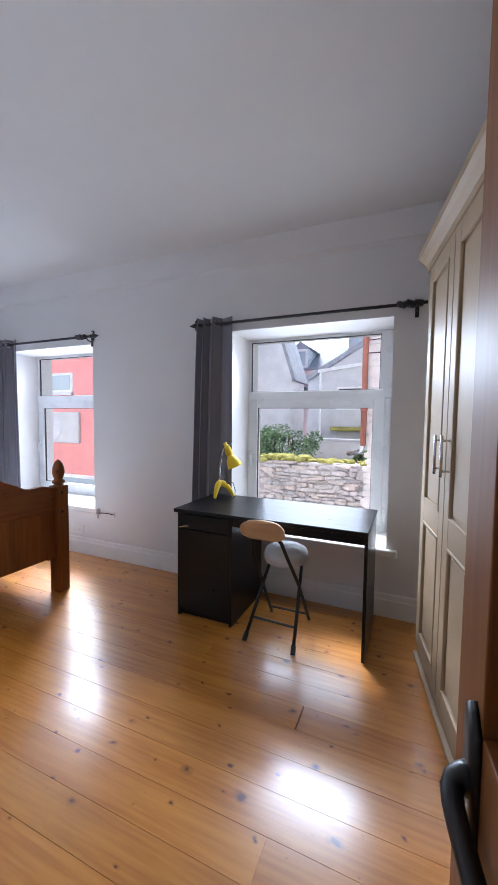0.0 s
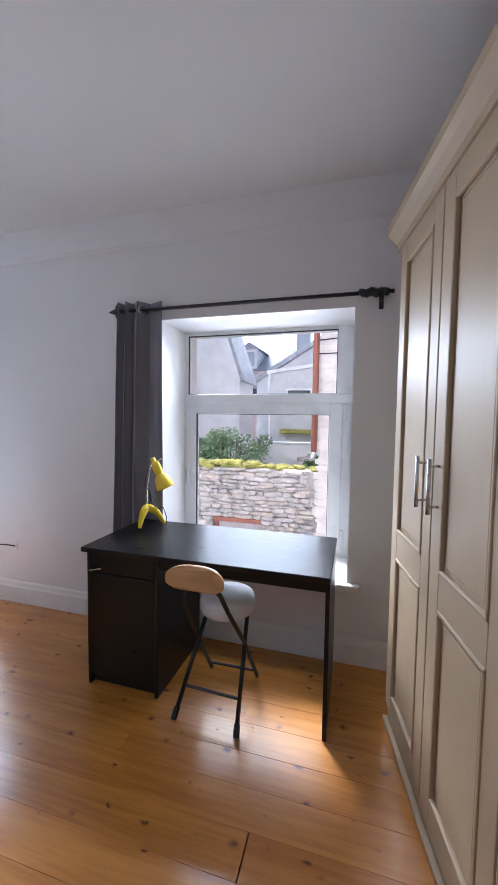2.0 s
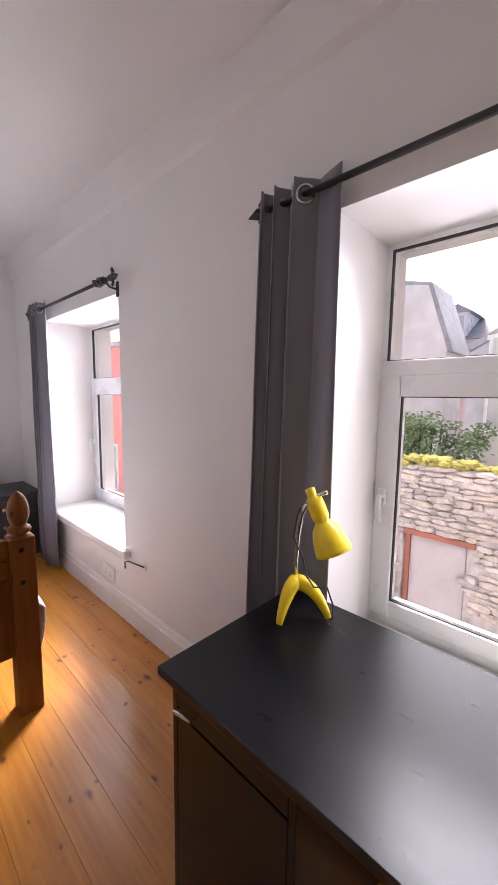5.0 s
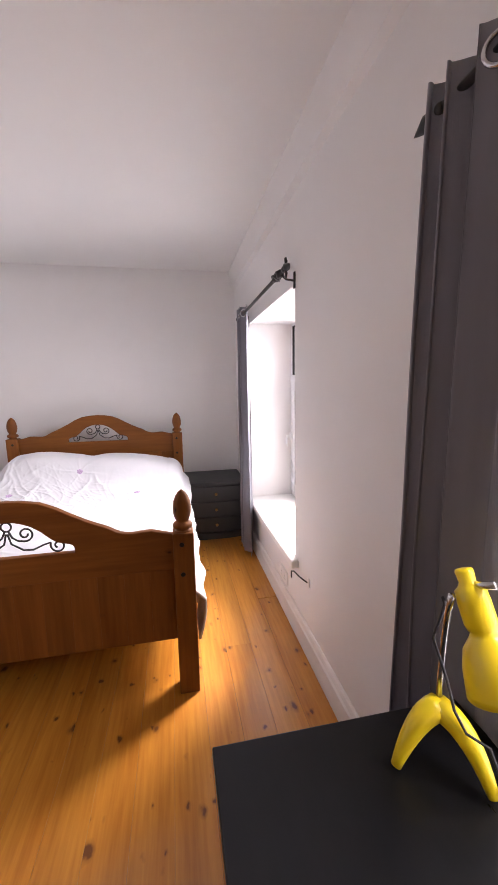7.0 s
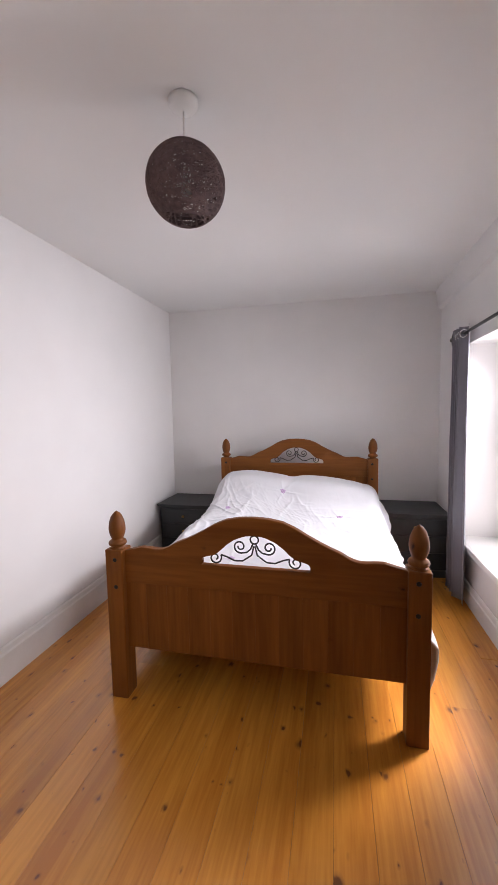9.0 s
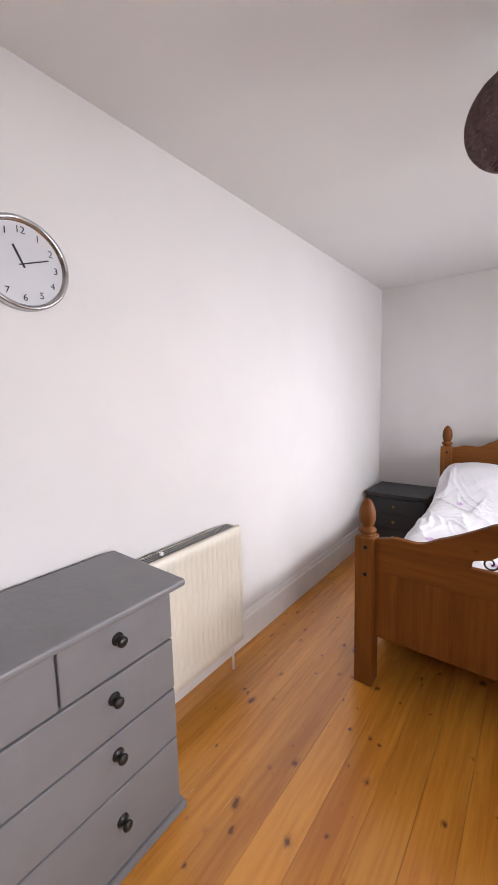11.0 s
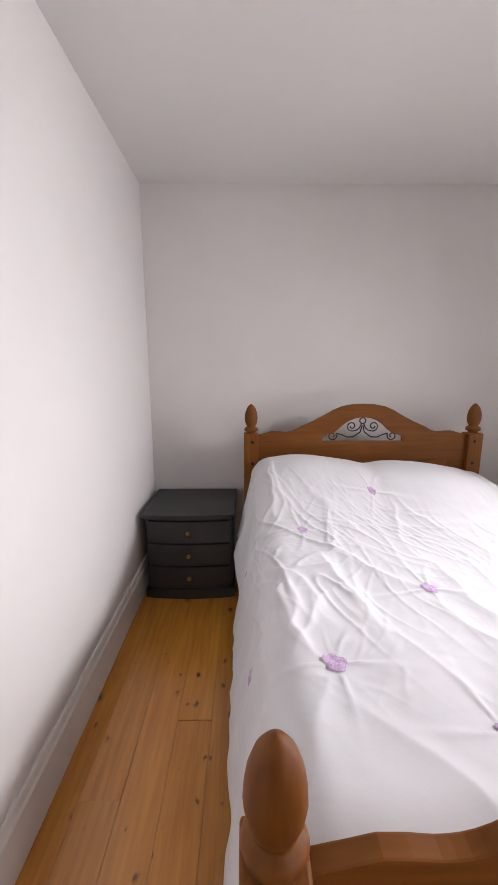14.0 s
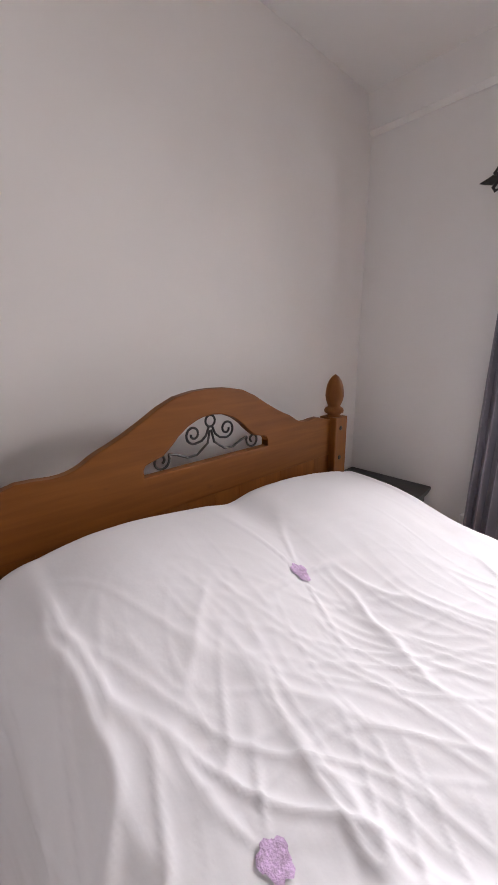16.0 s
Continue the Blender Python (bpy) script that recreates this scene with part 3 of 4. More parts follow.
        if hand > 0:
            # the window side bunches out before it falls in again
            y += (0.075 + 0.03 * noise.noise((x * 9, rest * 7, 2.0))) * min(1.0, rest / 0.07) * (1 - 1.9 * rest)
        else:
            y += rest * 0.25 + 0.044 * rest * noise.noise((x * 5, 0, -3))
        z -= rest
        y, n = BEDY + hand * y, Vector((0, hand * math.sin(t), math.cos(t)))
    p = Vector((x, y, z)) + n * crease(x, BEDY + d)
    if a > flat + 0.15:
        p += n * 0.011 * noise.noise((x * 9, z * 1.5, 5 * hand))
    return p


duvet_bm = bmesh.new()
NX, ND = 330, 350
rows = []
for i in range(NX + 1):
    u = i / NX
    x = HEADX + 0.055 + u * (FOOTX - 0.045 - HEADX - 0.055)
    row = []
    for j in range(ND + 1):
        d = -1.22 + 2.35 * j / ND
        p = duvet_point(x, d)
        if u > 0.93:
            p.z -= 0.05 * ((u - 0.93) / 0.07) ** 2
        if u < 0.05:
            p.z -= 0.10 * ((0.05 - u) / 0.05) ** 2
        p.z = max(p.z, 0.06)
        row.append(duvet_bm.verts.new(p))
    rows.append(row)
for a, b in zip(rows, rows[1:]):
    for j in range(ND):
        duvet_bm.faces.new((a[j], a[j + 1], b[j + 1], b[j]))
duvet = tagged(link("duvet", duvet_bm, DUVET, smooth=True), "rumpled white cotton duvet with purple embroidered flowers", "duvet")
sol = duvet.modifiers.new("thick", "SOLIDIFY")
sol.thickness, sol.offset = 0.012, -1


def flower(x, d, r):
    """An embroidered blossom lying on the duvet."""
    bm = bmesh.new()
    for k in range(9):
        a, q = k * 2.4, r * (0.25 + 0.75 * (k / 9) ** 0.6)
        c = (x + q * 0.62 * math.cos(a), d + q * 0.62 * math.sin(a))
        fan = [duvet_point(c[0] + r * 0.4 * math.cos(t), c[1] + r * 0.36 * math.sin(t)) + Vector((0, 0, 0.0035)) for t in np.linspace(0, 2 * math.pi, 8)[:-1]]
        mid = bm.verts.new(duvet_point(*c) + Vector((0, 0, 0.006)))
        rim = [bm.verts.new(p) for p in fan]
        for i in range(len(rim)):
            bm.faces.new((mid, rim[i], rim[(i + 1) % len(rim)]))
    return part("flower", bm, FLOWER, duvet, "purple embroidered flower", smooth=True)


for x, y, r in FLOWERS:
    flower(x, y - BEDY if abs(y - BEDY) < 0.7 else (y - BEDY) * 1.12, r)

# ---- the desk ----
desk = thing("desk", "black ash veneer desk with a cupboard pedestal by the window", "desk")
D0, D1, DF, DB, DZ = -0.985, 0.247, -0.624, -0.055, 0.74
part("desktop", box(D0, DF, DZ - 0.024, D1, DB, DZ, 0.003), BLACKWOOD, desk)
part("side_panel", box(D1 - 0.022, DF + 0.035, 0, D1 - 0.004, DB - 0.01, DZ - 0.024, 0.002), BLACKWOOD, desk)
part("apron", box(-0.575, DF + 0.06, DZ - 0.09, D1 - 0.022, DF + 0.078, DZ - 0.024, 0.002), BLACKWOOD, desk)
for nm, *bx in (("side_panel", D0 + 0.002, DF + 0.045, 0, D0 + 0.02, DB - 0.01, DZ - 0.024), ("side_panel", -0.595, DF + 0.045, 0, -0.577, DB - 0.01, DZ - 0.024), ("back_panel", D0 + 0.02, DB - 0.02, 0.05, -0.595, DB - 0.012, DZ - 0.024), ("bottom_shelf", D0 + 0.02, DF + 0.062, 0.05, -0.595, DB - 0.02, 0.066), ("kickboard", D0 + 0.02, DF + 0.075, 0.0, -0.595, DF + 0.09, 0.05)):
    part(nm, box(*bx, 0.0015), BLACKWOOD, desk)
dr = part("drawer_front", box(D0 + 0.022, DF + 0.045, 0.60, -0.597, DF + 0.06, 0.70, 0.002), BLACKWOOD, desk)
part("handle", tube([(D0 + 0.03, DF + 0.045, 0.61), (D0 + 0.03, DF + 0.028, 0.612), (D0 + 0.1, DF + 0.028, 0.63), (D0 + 0.1, DF + 0.045, 0.632)], 0.005, 8), CHROME, dr, "small steel handle")
part("door", box(D0 + 0.022, DF + 0.045, 0.055, -0.597, DF + 0.06, 0.592, 0.002), BLACKWOOD, desk)

# ---- folding chair ----
chair = thing("folding_chair", "black steel folding chair with round padded seat and ply back", "chair")
FL, FR, BL, BR = (-0.445, -0.668, 0), (-0.136, -0.68, 0), (-0.41, -0.275, 0), (-0.148, -0.27, 0)
for nm, foot, topp in (("front_leg", FL, (-0.37, -0.39, 0.455)), ("front_leg", FR, (-0.17, -0.39, 0.455))):
    lg = part(nm, tube([foot, topp], 0.0105, 10), BLACKMETAL, chair, smooth=True)
    dv = (Vector(topp) - Vector(foot)).normalized()
    part("rubber_foot", tube([Vector(foot), Vector(foot) + dv * 0.05], 0.0145, 10), GASKET, lg)
back = [BL, (-0.405, -0.50, 0.33), (-0.395, -0.665, 0.55), (-0.375, -0.71, 0.655), (-0.34, -0.724, 0.685), (-0.24, -0.724, 0.68), (-0.205, -0.712, 0.645), (-0.185, -0.665, 0.55), (-0.16, -0.50, 0.33), BR]
part("back_frame", tube(back, 0.0105, 10), BLACKMETAL, chair, smooth=True)
part("front_stretcher", tube([(-0.425, -0.595, 0.12), (-0.144, -0.605, 0.12)], 0.0075, 8), BLACKMETAL, chair)
part("back_stretcher", tube([(-0.409, -0.31, 0.055), (-0.15, -0.305, 0.055)], 0.0075, 8), BLACKMETAL, chair)
part("seat_bar", tube([(-0.37, -0.39, 0.45), (-0.17, -0.39, 0.45)], 0.0075, 8), BLACKMETAL, chair)
part("seat", lathe([(0.0, 0.445), (0.12, 0.447), (0.148, 0.456), (0.158, 0.475), (0.158, 0.5), (0.148, 0.525), (0.11, 0.543), (0.05, 0.55), (0, 0.551)], 36, pose(-0.258, -0.452, 0) @ Matrix.Diagonal((0.86, 0.95, 1, 1))), SEAT, chair, "white vinyl padded round seat", smooth=True)
bk = prism([(0.135 * math.copysign(abs(math.cos(t)) ** 0.75, math.cos(t)), 0.056 * math.copysign(abs(math.sin(t)) ** 0.8, math.sin(t))) for t in np.linspace(0, 2 * math.pi, 37)[:-1]], 0.014, axis=1, bevel=0.005)
for v in bk.verts:
    v.co.y -= 1.6 * v.co.x ** 2 - 0.02
part("backrest", shift(bk, -0.308, -0.748, 0.708), PLY, chair, "curved beech ply backrest", smooth=False)

# ---- wardrobe ----
WM = pose(0.497, -0.375, 0, 0, 0, 10.2)       # local: front face at x = 0, running towards -y
ward = thing("wardrobe", "tall cream fitted wardrobe with panelled doors and steel handles", "wardrobe", WM)
WL, WH, WD = 1.70, 2.17, 0.58
part("carcass", box(0.022, -WL, 0.0, WD, 0, WH, 0.003), CREAM, ward)
part("plinth", box(0.012, -WL, 0.0, 0.0215, -0.002, 0.085, 0.003), CREAM, ward)
part("foot_trim", box(-0.012, -WL, 0.0, 0.0115, 0.0, 0.022, 0.006), CREAM, ward)
cr = prism([(0.03, WH - 0.02), (-0.004, WH - 0.02), (-0.008, WH + 0.005), (-0.03, WH + 0.03), (-0.05, WH + 0.045), (-0.055, WH + 0.07), (0.03, WH + 0.07)], WL + 0.06, axis=1, bevel=0.003)
part("cornice", shift(cr, 0, -WL - 0.01, 0), CREAM, ward)
part("cornice_return", box(0.03, 0.0, WH - 0.02, WD, 0.045, WH + 0.07, 0.006), CREAM, ward)


def wardrobe_door(y1, handle_at):
    """A door with a tall upper and a short lower sunk panel."""
    w, z0, z1 = 0.440, 0.09, WH - 0.025
    y0 = y1 - w
    st = 0.075
    door = part("door", box(0.0188, y0 + 0.001, z0 + 0.001, 0.0206, y1 - 0.001, z1 - 0.001), CREAM, ward)
    part("stile", box(0, y0, z0, 0.0187, y0 + st, z1, 0.003), CREAM, door)
    part("stile", box(0, y1 - st, z0, 0.0187, y1, z1, 0.003), CREAM, door)
    for a, b in ((z0, z0 + 0.075), (0.80, 0.915), (z1 - 0.085, z1)):
        part("rail", box(0.0005, y0 + st, a, 0.0186, y1 - st, b, 0.003), CREAM, door)
    for a, b in ((z0 + 0.075, 0.80), (0.915, z1 - 0.085)):
        pn = box(0.0125, y0 + st + 0.001, a + 0.001, 0.0186, y1 - st - 0.001, b - 0.001)
        box(0.007, y0 + st + 0.03, a + 0.03, 0.0127, y1 - st - 0.03, b - 0.03, 0.005, pn)
        part("panel", pn, CREAM, door)
        mo = bmesh.new()
        for p, q, r, s in ((y0 + st, a, y0 + st + 0.014, b), (y1 - st - 0.014, a, y1 - st, b), (y0 + st, a, y1 - st, a + 0.014), (y0 + st, b - 0.014, y1 - st, b)):
            box(-0.004, p, q, 0.0135, r, s, 0.005, mo)
        part("moulding", mo, CREAM, door)
    hy = y0 + 0.05 if handle_at < 0 else y1 - 0.05
    h = tube([(-0.032, hy, 1.095), (-0.032, hy, 1.272)], 0.0065, 12)
    for z in (1.12, 1.25):
        tube([(-0.032, hy, z), (0.002, hy, z)], 0.0045, 8, h)
    part("handle", h, CHROME, door, "brushed steel bar handle", smooth=True)


for k, side in enumerate((-1, 1, 1)):
    wardrobe_door(-0.006 - 0.447 * k, side)
part("filler", box(0.002, -WL + 0.004, 0.09, 0.0215, -1.349, WH - 0.025, 0.003), CREAM, ward)

# ---- curtains and rods ----
def rod(name, xa, xb, y, ends=(-1, 1)):
    r = thing(name, "black metal curtain rod with leaf-shaped finials", "curtain rod", group="curtain rods")
    z = 2.068
    part("bar", tube([(xa, y, z), (xb, y, z)], 0.0105, 12), BLACKMETAL, r, smooth=True)
    for hand in ends:
        x = xa if hand < 0 else xb
        f = lathe([(0.011, -0.01), (0.016, 0), (0.017, 0.012), (0.011, 0.02), (0.014, 0.03), (0.02, 0.045), (0.014, 0.062), (0.006, 0.085), (0.0, 0.1)], 14, pose(x, y, z, 0, 90 * hand, 0))
        for sgn in (-1, 1):
            tube([(x + hand * 0.02, y, z), (x + hand * 0.04, y, z + sgn * 0.03), (x + hand * 0.03, y, z + sgn * 0.045), (x + hand * 0.012, y, z + sgn * 0.038)], 0.006, 8, f, [0.008, 0.008, 0.007, 0.003])
        part("finial", f, BLACKMETAL, r, "black fleur-de-lis finial", smooth=True)
    for x in (xa + 0.05, xb - 0.06):
        b = tube([(x, y, z - 0.004), (x, y + 0.03, z - 0.03), (x, -0.004, z - 0.035)], 0.006, 8)
        box(x - 0.012, -0.008, z - 0.075, x + 0.012, -0.0005, z + 0.01, 0.002, b)
        part("bracket", b, BLACKMETAL, r)
    return r


rod1 = rod("curtain_rod", -1.13, 0.50, -0.058, (-1,))
rod2 = rod("curtain_rod", -3.645, -2.27, -0.08)


def tieback(xa, xb, r, y, parent):
    """The bunched dark holdback wound round the rod."""
    pts = [(xa + (xb - xa) * k / 40, y + 0.012 * math.cos(k * 1.3), 2.068 + 0.012 * math.sin(k * 1.3)) for k in range(41)]
    part("holdback", tube(pts, r, 8, radii=[r * (0.8 + 0.3 * math.sin(k * 0.9)) for k in range(41)]), BLACKMETAL, parent, "black knotted holdback wound round the rod", smooth=True)


tieback(0.33, 0.47, 0.016, -0.058, rod1)
tieback(-2.44, -2.33, 0.016, -0.08, rod2)


CURL = 2.1      # how much wider the outer fold hangs than the inner ones


def curtain(xa, xb, flare_a, flare_b, folds, zlow, seed, yr, outer=False):
    """A gathered eyelet curtain hanging from its rod."""
    c = thing("curtain", "dark grey satin eyelet curtain drawn to one side", "curtain", group="curtains")
    bm = bmesh.new()
    nu, nv, grid = folds * 24, 26, []
    for j in range(nv + 1):
        v = j / nv
        z = 2.115 + (zlow - 2.115) * v
        fl = v ** 0.8
        row = []
        for i in range(nu + 1):
            u = 1 - (1 - i / nu) ** (1 / CURL)
            x = xa - flare_a * fl + u * (xb - xa + (flare_a + flare_b) * fl)
            ph = i / nu * folds * 2 * math.pi + 0.4 * noise.noise((u * 3, v * 1.3, seed))
            amp = -0.03 * (1 + 0.25 * noise.noise((u * 5, v * 2, seed + 3)))
            y = yr + amp * math.sin(ph) + 0.014 * noise.noise((u * 4, v * 3, seed + 7)) * fl
            row.append(bm.verts.new((x + 0.010 * math.sin(2 * ph), min(y, -0.014), z + 0.006 * math.sin(ph) * (1 - v) ** 8)))
        grid.append(row)
    for a, b in zip(grid, grid[1:]):
        for i in range(nu):
            bm.faces.new((a[i], a[i + 1], b[i + 1], b[i]))
    cl = part("cloth", bm, CURTAIN, c, smooth=True)
    so = cl.modifiers.new("thick", "SOLIDIFY")
    so.thickness = 0.003
    for k in range(1, folds * 2):
        if outer and k < folds * 2 - 1:
            continue
        u = 1 - (1 - k / (folds * 2)) ** (1 / CURL)
        side = math.cos(k * math.pi)
        x = xa + u * (xb - xa)
        t1 = Vector(((xb - xa) / folds / 6.28 + 0.02, -0.03 * side, 0)).normalized()
        nrm = Vector((t1.y, -t1.x, 0))
        ctr = Vector((x, yr, 2.066)) + nrm * 0.004
        eye = tube([ctr + 0.028 * (math.cos(t) * t1 + math.sin(t) * Vector((0, 0, 1))) for t in np.linspace(0, 2 * math.pi, 21)[:-1]], 0.005, 8, closed=True)
        part("eyelet", eye, CHROME, c, "steel eyelet ring", smooth=True)
    return c


curtain(-1.15, -0.845, 0.06, 0.01, 3, 0.12, 2.0, -0.058, True)
curtain(-3.58, -3.29, 0.03, 0.03, 4, 0.03, 5.0, -0.082)

# ---- bedside cabinets ----
def nightstand(y0, label):
    n = thing("nightstand", label, "nightstand", pose(-3.83, y0, 0), "bedside cabinets")
    w, h, d = 0.55, 0.575, 0.50
    def bow(s, inset=0.0):
        return 0.022 * (1 - (2 * s / w - 1) ** 2) - inset
    ss = np.linspace(0, w, 15)
    top = [(bow(s) + 0.018, s - 0.02 + 0.04 * s / w) for s in ss] + [(-d, w + 0.02), (-d, -0.02)]
    part("top", shift(prism(top, 0.024, axis=2, bevel=0.006), z=h - 0.024), DARKGREY, n)
    body = [(bow(s, 0.022), s) for s in ss] + [(-d + 0.005, w), (-d + 0.005, 0)]
    part("body", shift(prism(body, h - 0.084, axis=2), z=0.06), DARKGREY, n)
    base = [(bow(s) + 0.008, s - 0.012 + 0.024 * s / w) for s in ss] + [(-d, w + 0.012), (-d, -0.012)]
    part("plinth", prism(base, 0.06, axis=2, bevel=0.006), DARKGREY, n)
    for k in range(3):
        z = 0.072 + k * 0.154
        si = np.linspace(0.018, w - 0.018, 13)
        fr = [(bow(s, 0.002), s) for s in si] + [(bow(s, 0.02), s) for s in si[::-1]]
        dr = part("drawer", shift(prism(fr, 0.144, axis=2, bevel=0.003), z=z), DARKGREY, n)
        part("knob", lathe([(0.006, 0), (0.006, 0.01), (0.014, 0.016), (0.015, 0.022), (0.008, 0.028), (0, 0.029)], 14, pose(bow(w / 2) - 0.003, w / 2, z + 0.075, 0, 90, 0)), BRASS, dr, "small brass knob", smooth=True)
    return n


nightstand(-2.815, "dark grey painted bedside cabinet with three bowed drawers")
nightstand(-0.59, "dark grey bedside cabinet with three drawers by the window")

# ---- chest of drawers ----
chest = thing("chest_of_drawers", "grey painted chest of drawers beside the radiator", "chest of drawers")
C0, C1, CF, CB = -0.968, -0.165, -2.456, -2.842
part("top", box(C0 - 0.024, CB, 0.892, C1 + 0.024, CF + 0.055, 0.918, 0.009), GREYPAINT, chest)
part("body", box(C0, CB, 0.0, C1, CF - 0.014, 0.8915, 0.003), GREYPAINT, chest)
part("base_moulding", box(C0 - 0.014, CB, 0, C1 + 0.014, CF + 0.016, 0.032, 0.008), GREYPAINT, chest)
lv = (0.036, 0.314, 0.506, 0.698, 0.896)
for k, (a, b) in enumerate(zip(lv, lv[1:])):
    for p, q in (((C0 + 0.008, C1 - 0.008),) if k < 3 else ((C0 + 0.008, (C0 + C1) / 2 - 0.004), ((C0 + C1) / 2 + 0.004, C1 - 0.008))):
        dr = part("drawer", box(p, CF - 0.0135, a, q, CF + 0.004, b - 0.008, 0.004), GREYPAINT, chest)
        for hx in ((p + 0.235, q - 0.19) if k < 3 else ((p + q) / 2 + 0.015,)):
            hd = lathe([(0.02, 0), (0.02, 0.003), (0.011, 0.006), (0.008, 0.016), (0.011, 0.02), (0.016, 0.025), (0.017, 0.03), (0.013, 0.035), (0, 0.037)], 18, pose(hx, CF + 0.004, (a + b) / 2 + (0.022 if k < 3 else 0.01), -90, 0, 0))
            part("knob", hd, BLACKMETAL, dr, "small dark metal knob", smooth=True)

# ---- radiator ----
rad = thing("radiator", "cream panel radiator with a grey top grille under bare wall", "radiator")
R0, R1, RF, RB = -1.67, -1.04, -2.722, -2.815
fl = bmesh.new()
n = 120
lines = []
for i in range(n + 1):
    u = i / n
    x = R0 + u * (R1 - R0)
    w = 0.5 - 0.5 * math.cos(2 * math.pi * ((u * 18) % 1))
    edge = 0 if 0.03 < u < 0.97 else 1
    dep = RF - (0.009 * w if not edge else 0.0)
    lines.append([fl.verts.new((x, y, z)) for y, z in ((RF - 0.012, 0.195), (RF, 0.2), (RF, 0.235), (dep, 0.25), (dep, 0.79), (RF, 0.805), (RF, 0.838), (RF - 0.01, 0.842))])
for a, b in zip(lines, lines[1:]):
    for k in range(7):
        fl.faces.new((a[k], b[k], b[k + 1], a[k + 1]))
pn = part("panel", fl, RADCREAM, rad, smooth=True)
pn.modifiers.new("thick", "SOLIDIFY").thickness = 0.012
part("back_panel", box(R0 + 0.005, RB - 0.012, 0.2, R1 - 0.005, RB, 0.838, 0.004), RADCREAM, rad)
for x in (R0, R1 - 0.004):
    part("side_cover", box(x, RB, 0.2, x + 0.004, RF - 0.012, 0.842, 0.001), RADCREAM, rad)
gr = bmesh.new()
for k in range(44):
    x = R0 + 0.012 + k * (R1 - R0 - 0.024) / 43
    box(x, RB + 0.004, 0.828, x + 0.006, RF - 0.014, 0.842, bm=gr)
part("grille", gr, RADGREY, rad, "grey slotted top grille")
part("grille_frame", box(R0 + 0.004, RB, 0.815, R1 - 0.004, RF - 0.0125, 0.827), RADGREY, rad)
vp = tube([(R0 + 0.03, -2.77, 0.21), (R0 + 0.03, -2.77, 0.0)], 0.0075, 10)
part("pipe", vp, WHITEPLASTIC, rad, smooth=True)
part("valve", lathe([(0.012, 0), (0.014, 0.02), (0.011, 0.045), (0.0, 0.05)], 12, pose(R0 + 0.03, -2.77, 0.15)), WHITEPLASTIC, rad, smooth=True)
bleed = lathe([(0.01, 0), (0.01, 0.012), (0, 0.013)], 10, pose(R1 - 0.14, RF - 0.05, 0.843))
part("bleed_cap", bleed, WHITEPLASTIC, rad)

# ---- wall clock ----
clock = thing("wall_clock", "round wall clock with a pale face and silver rim", "clock", pose(-0.738, Y0, 1.995, 90, 0, 180))
part("face", lathe([(0.135, 0.004), (0.135, 0.018), (0, 0.019)], 40), CLOCKFACE, clock)
part("rim", lathe([(0.132, 0.0), (0.15, 0.0), (0.15, 0.03), (0.143, 0.036), (0.134, 0.03), (0.132, 0.018)], 48), CHROME, clock, "silver rim", smooth=True)
for k in range(12):
    t = math.pi / 2 - k * math.pi / 6
    txt = bpy.data.curves.new("numeral", "FONT")
    txt.body, txt.size, txt.align_x, txt.align_y, txt.extrude = str(k or 12), 0.032, "CENTER", "CENTER", 0.0004
    tob = new("numeral", txt)
    me = bpy.data.meshes.new_from_object(tob)
    bpy.data.objects.remove(tob)
    me.materials.clear()
    me.materials.append(INK)
    nob = new("numeral", me)
    nob.parent = clock
    nob.matrix_basis = pose(0.108 * math.cos(t), 0.108 * math.sin(t), 0.0198)
for a, l, w in ((115, 0.062, 0.006), (20, 0.09, 0.004)):
    hd = box(-0.012, -w / 2, 0.0205, l, w / 2, 0.0222)
    bmesh.ops.rotate(hd, matrix=Matrix.Rotation(radians(a), 3, "Z"), verts=hd.verts)
    part("clock_pointer", hd, INK, clock)

# ---- desk lamp ----
lampo = thing("desk_lamp", "yellow plastic desk lamp with an arched base and steel stem", "desk lamp")
LX, LY = -0.871, -0.193
def leg(p, q):
    pts, rad_ = [], []
    for k in range(11):
        t = k / 10
        pts.append((LX + (p - LX) * (t ** 0.75), LY + (q - LY) * (t ** 0.75), 0.74 + 0.013 + 0.098 * (1 - t ** 1.7)))
        rad_.append(0.024 - 0.014 * t ** 1.5)
    return pts, rad_
base = bmesh.new()
for p, q in ((-0.862, -0.285), (-0.775, -0.152)):
    pts, rad_ = leg(p, q)
    tube(pts, 0.018, 12, base, rad_)
part("base", base, YELLOW, lampo, smooth=True)
stem = [(LX, LY, 0.845), (LX - 0.004, LY + 0.004, 0.92), (LX + 0.002, LY + 0.002, 1.0), (LX + 0.022, LY - 0.01, 1.07), (LX + 0.05, LY - 0.03, 1.115)]
part("stem", tube(stem, 0.0058, 10), CHROME, lampo, "curved steel stem", smooth=True)
hm = look((-0.83, -0.196, 1.156), (-0.83 + 0.44, -0.196 + 0.12, 0.156)) @ Matrix.Diagonal((0.79, 0.79, 1.06, 1))
shade = lathe([(0.017, 0.0), (0.019, -0.004), (0.017, -0.02), (0.022, -0.026), (0.031, -0.032), (0.033, -0.05), (0.033, -0.082), (0.03, -0.09), (0.026, -0.094), (0.03, -0.1), (0.05, -0.118), (0.062, -0.145), (0.068, -0.175), (0.07, -0.185), (0.066, -0.185), (0.058, -0.145), (0.045, -0.12), (0.02, -0.105), (0, -0.104)], 28, hm)
part("shade", shade, YELLOW, lampo, "yellow bell-shaped shade", smooth=True)
